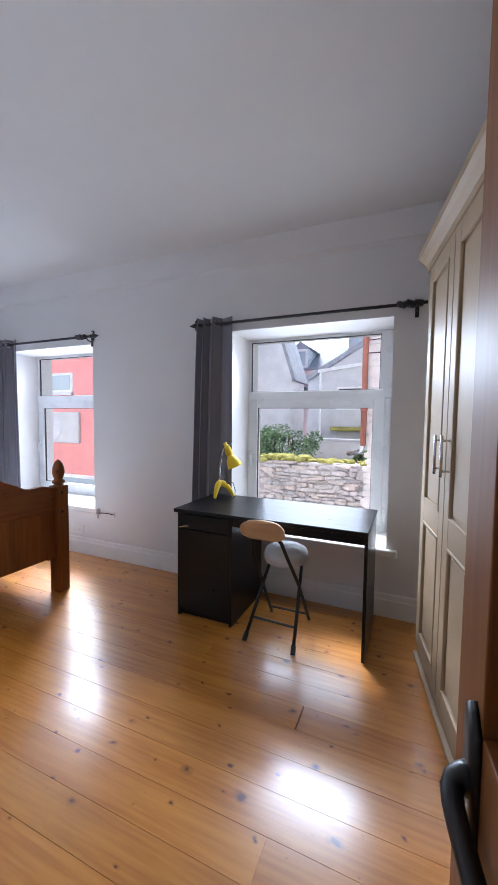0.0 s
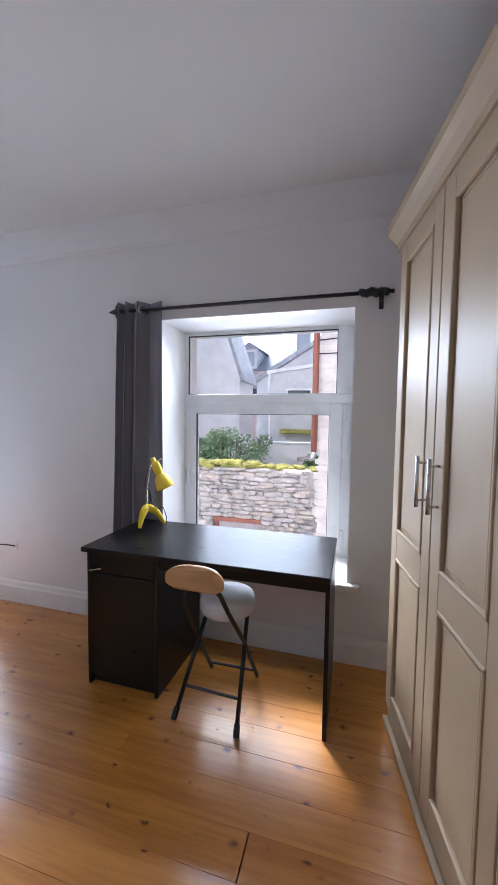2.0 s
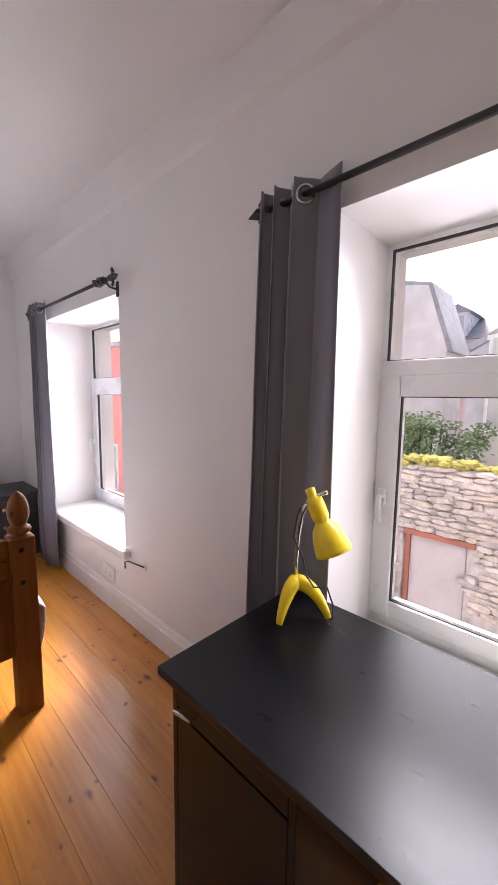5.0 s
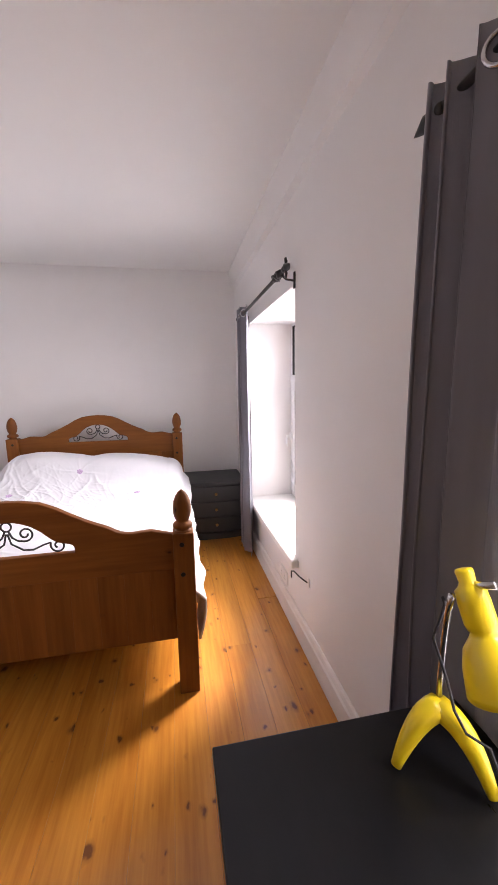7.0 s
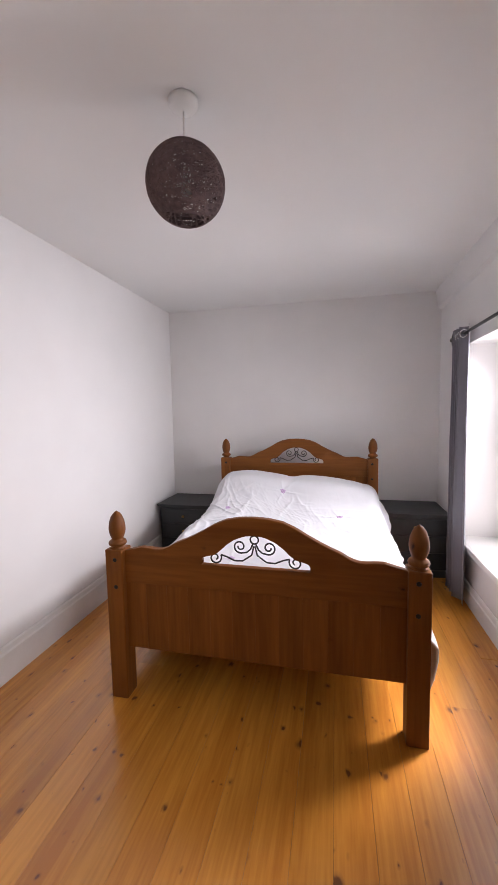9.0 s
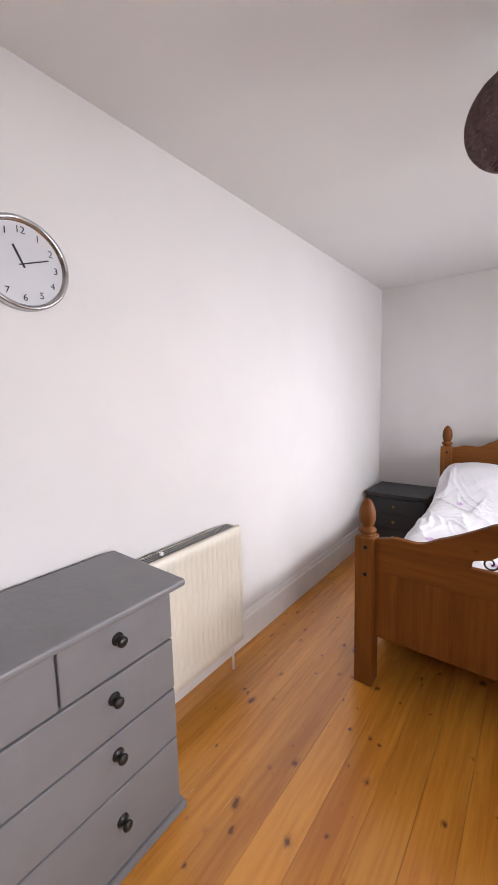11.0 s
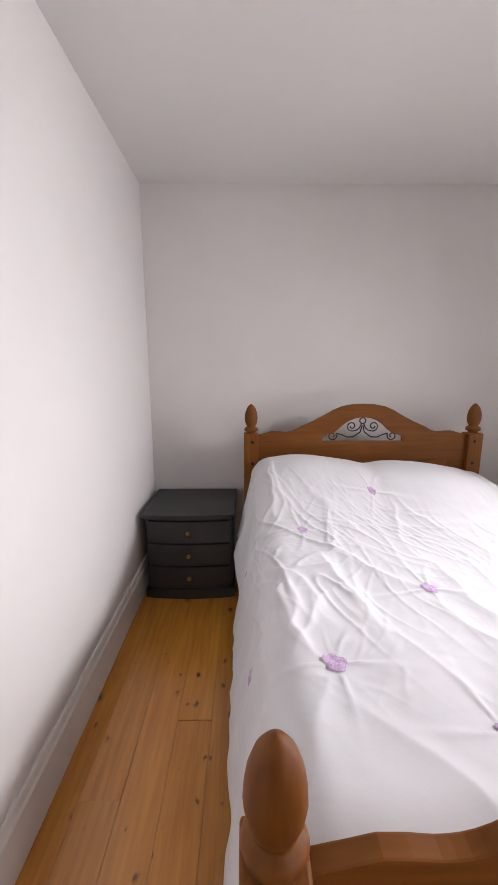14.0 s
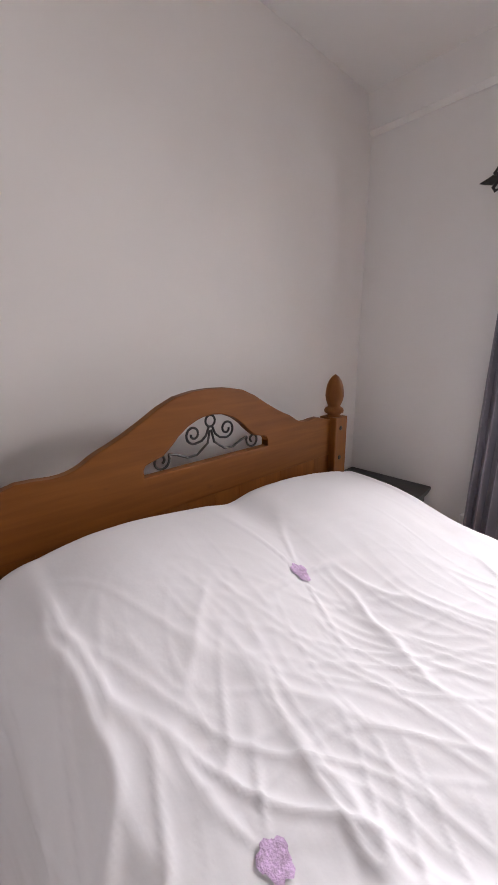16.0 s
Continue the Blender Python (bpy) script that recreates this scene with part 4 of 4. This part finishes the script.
sw = lathe([(0.006, -0.03), (0.006, 0.02), (0.0, 0.024)], 10, hm @ pose(0.0, 0.03, -0.025, 90, 0, 0))
part("switch", sw, CHROME, lampo, smooth=True)
bulb = lathe([(0.012, -0.11), (0.02, -0.13), (0.026, -0.155), (0.022, -0.178), (0.0, -0.19)], 16, hm)
part("bulb", bulb, WHITEPLASTIC, lampo, smooth=True)
cord = [(LX + 0.03, LY - 0.03, 1.1), (LX - 0.005, LY + 0.005, 1.06), (LX - 0.0, LY - 0.02, 1.0), (LX + 0.035, LY - 0.015, 0.94), (LX + 0.04, LY, 0.88), (LX + 0.06, LY + 0.01, 0.85), (LX + 0.10, LY + 0.02, 0.86), (LX + 0.11, LY + 0.04, 0.80), (LX + 0.10, LY + 0.055, 0.745), (LX + 0.06, LY + 0.09, 0.743)]
part("cord", tube(cord, 0.0028, 6), GASKET, lampo, "thin black cord", smooth=True)

# ---- pendant lamp ----
pend = thing("pendant_lamp", "dark woven string ball pendant lamp hanging from the ceiling", "pendant lamp")
PX, PY, PZ, PR = -1.672, -1.56, 2.366, 0.146
part("ceiling_rose", lathe([(0.055, 0), (0.055, -0.012), (0.045, -0.026), (0.02, -0.034), (0, -0.035)], 28, pose(PX, PY, TOP)), WHITEPLASTIC, pend, "white plastic ceiling rose", smooth=True)
part("flex", tube([(PX, PY, TOP - 0.03), (PX, PY, PZ + 0.06)], 0.0035, 8), WHITEPLASTIC, pend)
part("bulb_holder", lathe([(0.018, 0.07), (0.02, 0.0), (0.016, -0.01), (0.03, -0.05), (0.02, -0.08), (0, -0.085)], 14, pose(PX, PY, PZ)), WHITEPLASTIC, pend, smooth=True)
rng = random.Random(4)
ball = bmesh.new()
for k in range(400):
    axis = Vector((rng.gauss(0, 1), rng.gauss(0, 1), rng.gauss(0, 0.9))).normalized()
    off = rng.uniform(-0.6, 0.6) * PR
    if min(abs(axis.z * PR - off), abs(axis.z * PR + off)) < 0.36 * PR and rng.random() < 0.96:
        continue
    rr = math.sqrt(PR ** 2 - off ** 2) * rng.uniform(0.985, 1.0)
    u = axis.orthogonal().normalized()
    w = axis.cross(u)
    ring = [Vector((PX, PY, PZ)) + axis * off + rr * (math.cos(t) * u + math.sin(t) * w) for t in np.linspace(0, 2 * math.pi, 37)[:-1]]
    tube([Vector((p.x, p.y, PZ + (p.z - PZ) * 0.95)) for p in ring], 0.0017, 4, ball, closed=True)
part("shade", ball, STRING, pend, "open ball of stiffened dark string")["kind"] = "stuff"

# ---- the open door ----
door = structure(new("door_1"), "golden brown varnished wooden door standing open into the room", "door")
door.matrix_basis = pose(DOOR1 - 0.005, Y0 + 0.005, 0, 0, 0, 94.2)
fr = bmesh.new()
DW = 0.735
box(0, -0.0, 0.008, 0.11, 0.04, 2.0, 0.003, fr)
box(DW - 0.11, 0, 0.008, DW, 0.04, 2.0, 0.003, fr)
for a, b in ((0.008, 0.21), (0.86, 1.03), (1.87, 2.0)):
    box(0.11, 0.0005, a, DW - 0.11, 0.0395, b, 0.002, fr)
part("leaf_frame", fr, DOORWOOD, door)
for a, b in ((0.21, 0.86), (1.03, 1.87)):
    part("panel", box(0.108, 0.012, a - 0.002, DW - 0.108, 0.028, b + 0.002, 0.002), DOORWOOD, door)
for side, y in ((1, 0.04), (-1, 0.0)):
    hd = prism([(DW - 0.112, 0.85), (DW - 0.088, 0.835), (DW - 0.064, 0.85), (DW - 0.064, 1.03), (DW - 0.088, 1.05), (DW - 0.112, 1.03)], side * 0.006, axis=1)
    shift(hd, y=y)
    bow = [(-0.086, 0.0, 0.963), (-0.088, 0.014, 0.963), (-0.091, 0.022, 0.962), (-0.099, 0.027, 0.960), (-0.112, 0.028, 0.956), (-0.130, 0.025, 0.950), (-0.15, 0.020, 0.942), (-0.17, 0.015, 0.933), (-0.19, 0.012, 0.924), (-0.21, 0.012, 0.915), (-0.22, 0.013, 0.909)]
    tube([(DW + a, y + side * b * 0.8, c) for a, b, c in bow], 0.01, 16, hd, [0.019, 0.015, 0.012, 0.011, 0.0105, 0.0105, 0.0105, 0.0105, 0.011, 0.010, 0.007])
    part("handle", hd, BLACKMETAL, door, "black iron lever handle on a backplate", smooth=True)
lin = bmesh.new()
box(DOOR0 - 0.09, Y0, 0, DOOR0 + 0.0, Y0 + 0.018, DOORTOP + 0.09, 0.003, lin)
box(DOOR1 + 0.012, Y0, 0, DOOR1 + 0.09, Y0 + 0.018, DOORTOP + 0.09, 0.003, lin)
box(DOOR0 + 0.0, Y0, DOORTOP, DOOR1 + 0.012, Y0 + 0.018, DOORTOP + 0.09, 0.003, lin)
structure(link("trim_door", lin, TRIM), "white painted door architrave", "architrave")

# ---- sockets and small fittings ----
def socket(name, x, z, gang):
    s = thing(name, "white plastic wall socket above the skirting", "socket")
    part("plate", box(x - 0.043 * gang, -0.010, z - 0.043, x + 0.043 * gang, -0.0005, z + 0.043, 0.003), WHITEPLASTIC, s)
    for k in range(gang):
        cx = x + (k - (gang - 1) / 2) * 0.07
        part("switch", box(cx - 0.006, -0.0125, z + 0.012, cx + 0.006, -0.0095, z + 0.03, 0.001), WHITEPLASTIC, s)
        h = bmesh.new()
        for dx, dz, w in ((0, 0.004, 0.004), (-0.011, -0.014, 0.004), (0.011, -0.014, 0.004)):
            box(cx + dx - w, -0.0108, z + dz - 0.003, cx + dx + w, -0.0096, z + dz + 0.003, bm=h)
        part("pin_holes", h, GASKET, s)


socket("wall_socket", -2.56, 0.235, 2)

hook = thing("sill_bracket", "small dark metal bracket at the end of the window board", "bracket")
part("hook", tube([(-2.235, -0.055, 0.385), (-2.235, -0.055, 0.425), (-2.2, -0.05, 0.44), (-2.13, -0.04, 0.44), (-2.09, -0.012, 0.425)], 0.0042, 8), BLACKMETAL, hook, smooth=True)
part("plate", box(-2.105, -0.008, 0.40, -2.08, -0.001, 0.445, 0.002), WHITEPLASTIC, hook)

# ---- floor: one plank after another ----
flo = structure(link("floor", box(X0 - 0.01, Y0 - 0.21, -0.25, X1 + 0.01, 0.01, -0.02), BLACKWOOD), "varnished knotty pine floorboards", "floor")
rng = random.Random(9)
PW = 0.1447
y = -0.009
row = 0
meshes = {}
while y > Y0 - 0.2:
    cuts = [X0] + sorted(X0 + c + rng.uniform(-0.5, 0.5) for c in ((4.1,) if row % 2 else (1.7,))) + [X1]
    for a, b in zip(cuts, cuts[1:]):
        l = round(b - a, 2)
        if l not in meshes:
            bm = box(0.0003, -PW + 0.0004, -0.02, l - 0.0003, -0.0004, 0.0, 0.0006, segs=1)
            me = bpy.data.meshes.new("plank")
            bmesh.ops.recalc_face_normals(bm, faces=bm.faces)
            bm.to_mesh(me)
            bm.free()
            me.materials.append(PINE)
            meshes[l] = me
        pk = new("plank", meshes[l])
        pk.parent = flo
        pk.location = (a, y, rng.uniform(-0.0006, 0.0))
    y -= PW
    row += 1

# ---- outside ----
STONE = material("grey_rubble_stone", (0.54, 0.49, 0.48), 0.9, vary=0.3, scale=16, bump=0.7, bump_scale=30)
STONE2 = material("brown_rubble_stone", (0.55, 0.48, 0.44), 0.9, vary=0.28, scale=14, bump=0.7, bump_scale=30)
MORTAR = material("lime_mortar", (0.45, 0.42, 0.42), 0.95, vary=0.4, scale=9, bump=0.6, bump_scale=40)
PINKWASH = material("pale_pink_limewash", (0.74, 0.67, 0.65), 0.9, vary=0.16, scale=7, bump=0.5, bump_scale=30)
RENDER = material("grey_cement_render", (0.60, 0.61, 0.64), 0.9, vary=0.14, scale=3, bump=0.2, bump_scale=25)
PALE = material("pale_render", (0.62, 0.62, 0.62), 0.9, vary=0.08, scale=3)
REDPAINT = material("red_masonry_paint", (0.82, 0.34, 0.32), 0.75, vary=0.07, scale=3, bump=0.1, bump_scale=20)
SLATE = material("blue_grey_slate", (0.32, 0.34, 0.38), 0.6, vary=0.25, scale=7, bump=0.3, bump_scale=18)
RUST = material("red_brown_paint", (0.33, 0.12, 0.085), 0.5, vary=0.15, scale=12)
MOSS = material("yellow_green_moss", (0.36, 0.34, 0.09), 0.95, vary=0.4, scale=25, bump=0.6, bump_scale=80)
LEAF = material("bush_leaf", (0.16, 0.25, 0.12), 0.6, vary=0.5, scale=9)
BARK = material("bush_bark", (0.09, 0.065, 0.045), 0.9, vary=0.3, scale=30, bump=0.5)
DARKPANE = material("dark_window_pane", (0.05, 0.06, 0.07), 0.12, vary=0.2, scale=2)
# opaque panes with the sky's reflection put into their pale blue colour
SKYPANE = material("sky_reflection_pane", (0.42, 0.5, 0.55), 0.15, vary=0.1, scale=2)
BOARD = material("painted_board", (0.5, 0.47, 0.5), 0.6, vary=0.08, scale=5)
# ground out of view, made pale to bounce sunlight onto the house fronts
BOUNCEGROUND = material("pale_bounce_ground", (0.34, 0.335, 0.32), 0.9, vary=0.15, scale=6, bump=0.4, bump_scale=60)
GR = -2.9
OVERCAST = bpy.data.materials.new("overcast_sky")
OVERCAST.use_nodes = True
on = OVERCAST.node_tree
em = on.nodes.new("ShaderNodeEmission")
em.inputs[0].default_value, em.inputs[1].default_value = (0.93, 0.96, 1.0, 1), 3.0
on.links.new(em.outputs[0], on.nodes["Material Output"].inputs[0])
structure(link("backdrop", box(-160, 130, -10, 160, 130.5, 110), OVERCAST), "bright overcast sky beyond the roofs", "sky")

structure(link("ground", box(-150, 0.6, GR - 0.4, 150, 300, GR), BOUNCEGROUND), "unseen ground outside, pale to bounce light onto the house fronts", "ground")


def rough_stone(seed):
    """One rubble stone about a unit block."""
    r = random.Random(seed)
    bm = bmesh.new()
    n = 7
    ring = [(0.5 * math.cos(2 * math.pi * k / n) * r.uniform(0.85, 1.12), 0.5 * math.sin(2 * math.pi * k / n) * r.uniform(0.8, 1.12)) for k in range(n)]
    ring = [(max(-0.5, min(0.5, a * 1.22)), max(-0.5, min(0.5, b * 1.22))) for a, b in ring]
    back = [bm.verts.new((a, 0.5, b)) for a, b in ring]
    mid = [bm.verts.new((a, -0.2, b)) for a, b in ring]
    front = [bm.verts.new((a * 0.78 + r.uniform(-.05, .05), -0.5 + r.uniform(0, 0.2), b * 0.74 + r.uniform(-.06, .06))) for a, b in ring]
    for p, q in ((back, mid), (mid, front)):
        for k in range(n):
            bm.faces.new((p[k], p[(k + 1) % n], q[(k + 1) % n], q[k]))
    bm.faces.new(front)
    bmesh.ops.recalc_face_normals(bm, faces=bm.faces)
    me = bpy.data.meshes.new("stone")
    bm.to_mesh(me)
    bm.free()
    return me


def courses(parent, mats, x0, x1, z0, z1, y, seed, w, h, holes=(), proud=0.05):
    """Rough courses of stones set into the face of a wall."""
    r = random.Random(seed)
    kinds = []
    for k in range(10):
        me = rough_stone(seed * 31 + k)
        me.materials.append(mats[k % len(mats)])
        kinds.append(me)
    z = z0
    while z < z1:
        hh = r.uniform(*h)
        x = x0 + r.uniform(-0.1, 0.0)
        while x < x1:
            ww = r.uniform(*w) * r.choice((0.7, 1, 1, 1.4))
            cx, cz = x + ww / 2, z + hh / 2 + r.uniform(-0.012, 0.012)
            if cx + ww / 2 < x1 + 0.05 and not any(a < cx < b and c < cz < d for a, b, c, d in holes):
                s = new("stone", r.choice(kinds))
                s.parent = parent
                s.matrix_basis = pose(cx, y - proud * 0.3, cz, 0, r.uniform(-5, 5), 0) @ Matrix.Diagonal((ww * 1.03, r.uniform(0.7, 1.3) * proud * 2, hh * 1.06, 1))
            x += ww
        z += hh


garden_wall = thing("garden_wall", "rubble stone garden wall with a mossy top and boarded door", "wall")
HX0, HX1, HZ = -2.09, -1.31, -0.33
gw = bmesh.new()
box(-6.3, 4.02, GR, HX0, 4.42, 0.56, 0.03, gw)
box(HX1, 4.02, GR, -0.19, 4.42, 0.56, 0.03, gw)
box(HX0 - 0.01, 4.022, HZ, HX1 + 0.01, 4.418, 0.558, 0.0, gw)
part("core", gw, MORTAR, garden_wall)
gd = part("boarded_door", box(HX0 + 0.07, 4.12, GR, HX1 - 0.02, 4.16, HZ - 0.08, 0.004), BOARD, garden_wall, "pale painted board door")
part("door_frame", box(HX0, 4.08, GR, HX0 + 0.07, 4.2, HZ, 0.004), RUST, garden_wall)
part("lintel", box(HX0 - 0.12, 4.0, HZ - 0.08, HX1 + 0.1, 4.2, HZ, 0.006), RUST, garden_wall)
moss = bmesh.new()
r = random.Random(3)
for k in range(900):
    x = -6.2 + 6.0 * r.random()
    keep = 1.0 if x < -1.35 else 0.25
    if r.random() < keep:
        rad = r.uniform(0.03, 0.075)
        m = Matrix.Translation((x, r.uniform(4.0, 4.36), 0.575 + r.uniform(-0.02, 0.07) * (1 if x < -1.35 else 0.3))) @ Matrix.Diagonal((rad * 1.3, rad, rad * 0.8, 1))
        bmesh.ops.create_icosphere(moss, subdivisions=1, radius=1, matrix=m)
mo = part("moss", moss, MOSS, garden_wall, "yellow-green moss cushions")
mo["kind"] = "stuff"

pink = thing("pink_house", "pale pink limewashed stone house with a red-brown downpipe", "house")
part("wall", box(-0.19, 3.4, GR, 7, 11, 6.2, 0.02), PINKWASH, pink)
rf = prism([(3.2, 6.15), (7.2, 9.2), (11.2, 6.15)], 7.6, axis=0)
part("roof", shift(rf, x=-0.4), SLATE, pink)
part("downpipe", tube([(-0.25, 3.33, 0.95), (-0.25, 3.33, 6.1)], 0.045, 12), RUST, pink, "red-brown downpipe", smooth=True)
part("pipe_shoe", tube([(-0.25, 3.33, 0.97), (-0.27, 3.36, 0.85), (-0.5, 3.5, 0.8)], 0.04, 10), CHROME, pink, smooth=True)
for z in (1.5, 3.0, 4.5):
    part("pipe_clip", lathe([(0.055, -0.02), (0.055, 0.02)], 12, pose(-0.25, 3.33, z)), RUST, pink)
for a, b in ((2.55, 2.72), (2.36, 2.45)):
    part("cable", tube([(-0.3, 3.34, a), (0.5, 3.35, (a + b) / 2 - 0.03), (2.5, 3.36, b + 0.1)], 0.008, 6), GASKET, pink)

ext = thing("grey_extension", "grey rendered extension with white fascia and mossy door canopy", "house")
ew = bmesh.new()
box(-2.24, 9.0, GR, 4, 10.1, 2.88, 0.0, ew)
part("wall", ew, RENDER, ext)
part("fascia", shift(prism([(-2.3, 2.80), (4.05, 3.60), (4.05, 3.70), (-2.3, 2.90)], 0.12, axis=1), y=8.9), UPVC, ext, "white fascia board")
part("infill", shift(prism([(-2.24, 2.85), (4, 2.85), (4, 3.62)], 1.05, axis=1), y=9.02), RENDER, ext)
part("drainpipe", tube([(-2.22, 8.93, 2.85), (-2.22, 8.93, GR)], 0.035, 10), UPVC, ext, "white drainpipe", smooth=True)
w1 = part("window", box(-1.72, 8.97, 1.65, -0.93, 9.02, 2.36, 0.01), UPVC, ext, "white framed window")
part("pane", box(-1.66, 8.955, 1.71, -0.99, 8.968, 2.30), DARKPANE, w1)
part("canopy", box(-1.82, 8.55, 1.02, -0.8, 9.0, 1.14, 0.03), MOSS, ext, "mossy concrete canopy")
part("doorway", box(-1.7, 8.96, -0.9, -0.95, 9.01, 1.0, 0.01), PALE, ext)
gab = thing("slate_house", "house with a dark slate roof and grey gable", "house")
part("wall", shift(prism([(-3.0, GR), (5, GR), (5, 2.9), (1.2, 5.2), (-3.0, 2.75)], 6, axis=1), y=10.4), RENDER, gab)
part("roof", shift(prism([(-3.25, 2.72), (1.2, 5.38), (5.4, 2.9), (5.4, 2.72), (1.2, 5.2), (-3.25, 2.55)], 6.4, axis=1), y=10.2), SLATE, gab)

leftg = thing("gable_house", "pale grey rendered gable end of a house", "house")
part("wall", shift(prism([(-9.0, GR), (-2.87, GR), (-2.87, 2.55), (-3.35, 4.0), (-4.2, 4.15), (-9.0, 3.0)], 1.4, axis=1), y=8.0), RENDER, leftg)
part("roof", shift(prism([(-2.75, 2.5), (-3.28, 4.06), (-4.2, 4.28), (-9.1, 3.1), (-9.0, 3.0), (-4.2, 4.15), (-3.35, 4.0), (-2.87, 2.5)], 1.5, axis=1), y=8.02), SLATE, leftg)

far = thing("terrace_house", "white house with a slate roof and a dormer window", "house")
part("wall", box(-12, 16.0, GR, 3, 22, 3.9, 0.0), PALE, far)
part("roof", shift(prism([(15.7, 3.85), (18.6, 5.35), (22.3, 3.85)], 15.4, axis=0), x=-12.2), SLATE, far)
dm = part("dormer", box(-5.25, 15.95, 3.95, -4.5, 18, 4.95, 0.02), UPVC, far, "white dormer")
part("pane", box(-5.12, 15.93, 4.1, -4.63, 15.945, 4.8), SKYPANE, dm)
part("dormer_roof", shift(prism([(-5.45, 4.93), (-4.88, 5.3), (-4.3, 4.93)], 2.2, axis=1), y=15.85), SLATE, far)
for x in (-5.2, -3.4):
    wv = part("window", box(x, 15.96, 1.9, x + 0.8, 16.01, 3.2, 0.01), UPVC, far)
    part("pane", box(x + 0.08, 15.945, 1.98, x + 0.72, 15.958, 3.12), DARKPANE, wv)
part("chimney", box(-2.9, 18.3, 4.9, -2.2, 19.0, 6.3, 0.02), RENDER, far)

yard_wall = thing("yard_wall", "low pale rendered yard wall behind the garden wall", "wall")
part("wall", box(-1.95, 7.0, GR, -0.3, 7.2, 0.80, 0.02), PALE, yard_wall)
part("coping", box(-1.98, 6.97, 0.80, -0.28, 7.23, 0.86, 0.015), RENDER, yard_wall)


def bush(x, y, zt, rad, seed):
    """A shrub: a few stems and a ragged crown of small leaves."""
    b = thing("bush", "leafy green shrub growing behind the garden wall", "bush")
    r = random.Random(seed)
    st = bmesh.new()
    for k in range(7):
        a = r.uniform(0, 6.28)
        tube([(x, y, GR), (x + 0.1 * math.cos(a), y + 0.1 * math.sin(a), -1.0), (x + 0.4 * rad * math.cos(a), y + 0.4 * rad * math.sin(a), zt - rad * r.uniform(0.3, 0.9))], 0.03, 6, st, [0.05, 0.035, 0.012])
    part("stems", st, BARK, b)
    verts, faces = [], []
    blobs = [(x + r.gauss(0, rad * 0.55), y + r.gauss(0, rad * 0.4), zt - rad * r.uniform(0.35, 2.6), rad * r.uniform(0.25, 0.5)) for _ in range(34)]
    for bx, by, bz, br in blobs:
        for _ in range(190):
            d = Vector((r.gauss(0, 1), r.gauss(0, 1), r.gauss(0, 1))).normalized() * br * r.uniform(0.55, 1.1)
            c = Vector((bx, by, bz)) + d
            u = Vector((r.gauss(0, 1), r.gauss(0, 1), r.gauss(0, 0.6))).normalized()
            v = u.cross(Vector((r.gauss(0, 1), r.gauss(0, 1), r.gauss(0, 1)))).normalized()
            l, w = r.uniform(0.025, 0.05), r.uniform(0.012, 0.022)
            n0 = len(verts)
            verts += [c - u * l, c + v * w, c + u * l, c - v * w]
            faces.append((n0, n0 + 1, n0 + 2, n0 + 3))
    me = bpy.data.meshes.new("crown")
    me.from_pydata([tuple(v) for v in verts], [], faces)
    me.materials.append(LEAF)
    cr = new("crown", me)
    cr.parent = b
    cr["kind"] = "stuff"


bush(-2.3, 5.6, 1.22, 0.55, 5)
bush(-3.3, 5.9, 1.0, 0.6, 8)
bush(-0.42, 4.6, 0.78, 0.12, 11)

red = thing("red_house", "red painted house front with white-framed windows", "house")
part("wall", box(-19, 6.0, GR, -6.2, 12, 3.3, 0.0), REDPAINT, red)
part("eaves", box(-19.2, 5.75, 3.3, -6.1, 6.2, 3.42, 0.02), RENDER, red)
part("roof", shift(prism([(5.7, 3.42), (9.0, 4.3), (12.3, 3.42)], 13.2, axis=0), x=-19.3), SLATE, red)
for x in (-16.2, -13.4, -10.58, -8.2):
    wv = part("window", box(x - 0.06, 5.96, 2.12, x + 1.12, 6.01, 2.74, 0.01), UPVC, red)
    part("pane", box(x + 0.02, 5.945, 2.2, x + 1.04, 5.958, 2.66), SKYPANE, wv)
    part("sill", box(x - 0.1, 5.88, 2.04, x + 1.16, 6.0, 2.12, 0.01), RENDER, wv)
# pale panels along the front, each with a round grey patch
for x in (-16.4, -13.6, -10.8, -8.4):
    sg = part("wall_panel", box(x, 5.9, 0.5, x + 1.65, 6.0, 1.5, 0.03), PALE, red, "pale wall panel")
    part("panel_patch", lathe([(0.42, 0), (0.4, 0.02), (0, 0.025)], 24, pose(x + 0.5, 5.9, 0.98, 90, 0, 0)), RENDER, sg, "grey round patch")
for x in (-15.8, -12.9, -9.98, -7.6):
    wv = part("shop_window", box(x, 5.95, GR + 0.5, x + 1.6, 6.01, -0.5, 0.01), UPVC, red)
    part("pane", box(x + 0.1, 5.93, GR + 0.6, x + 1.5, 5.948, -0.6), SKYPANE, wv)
courses(garden_wall, (STONE, STONE2, STONE, MORTAR), -2.8, -0.22, -1.25, 0.55, 4.02, 2, (0.12, 0.34), (0.04, 0.095), ((HX0 - 0.06, HX1 + 0.06, GR, HZ + 0.02),))
courses(pink, (PINKWASH,), -0.17, 1.3, -1.0, 2.9, 3.4, 6, (0.22, 0.45), (0.09, 0.19), (), 0.012)
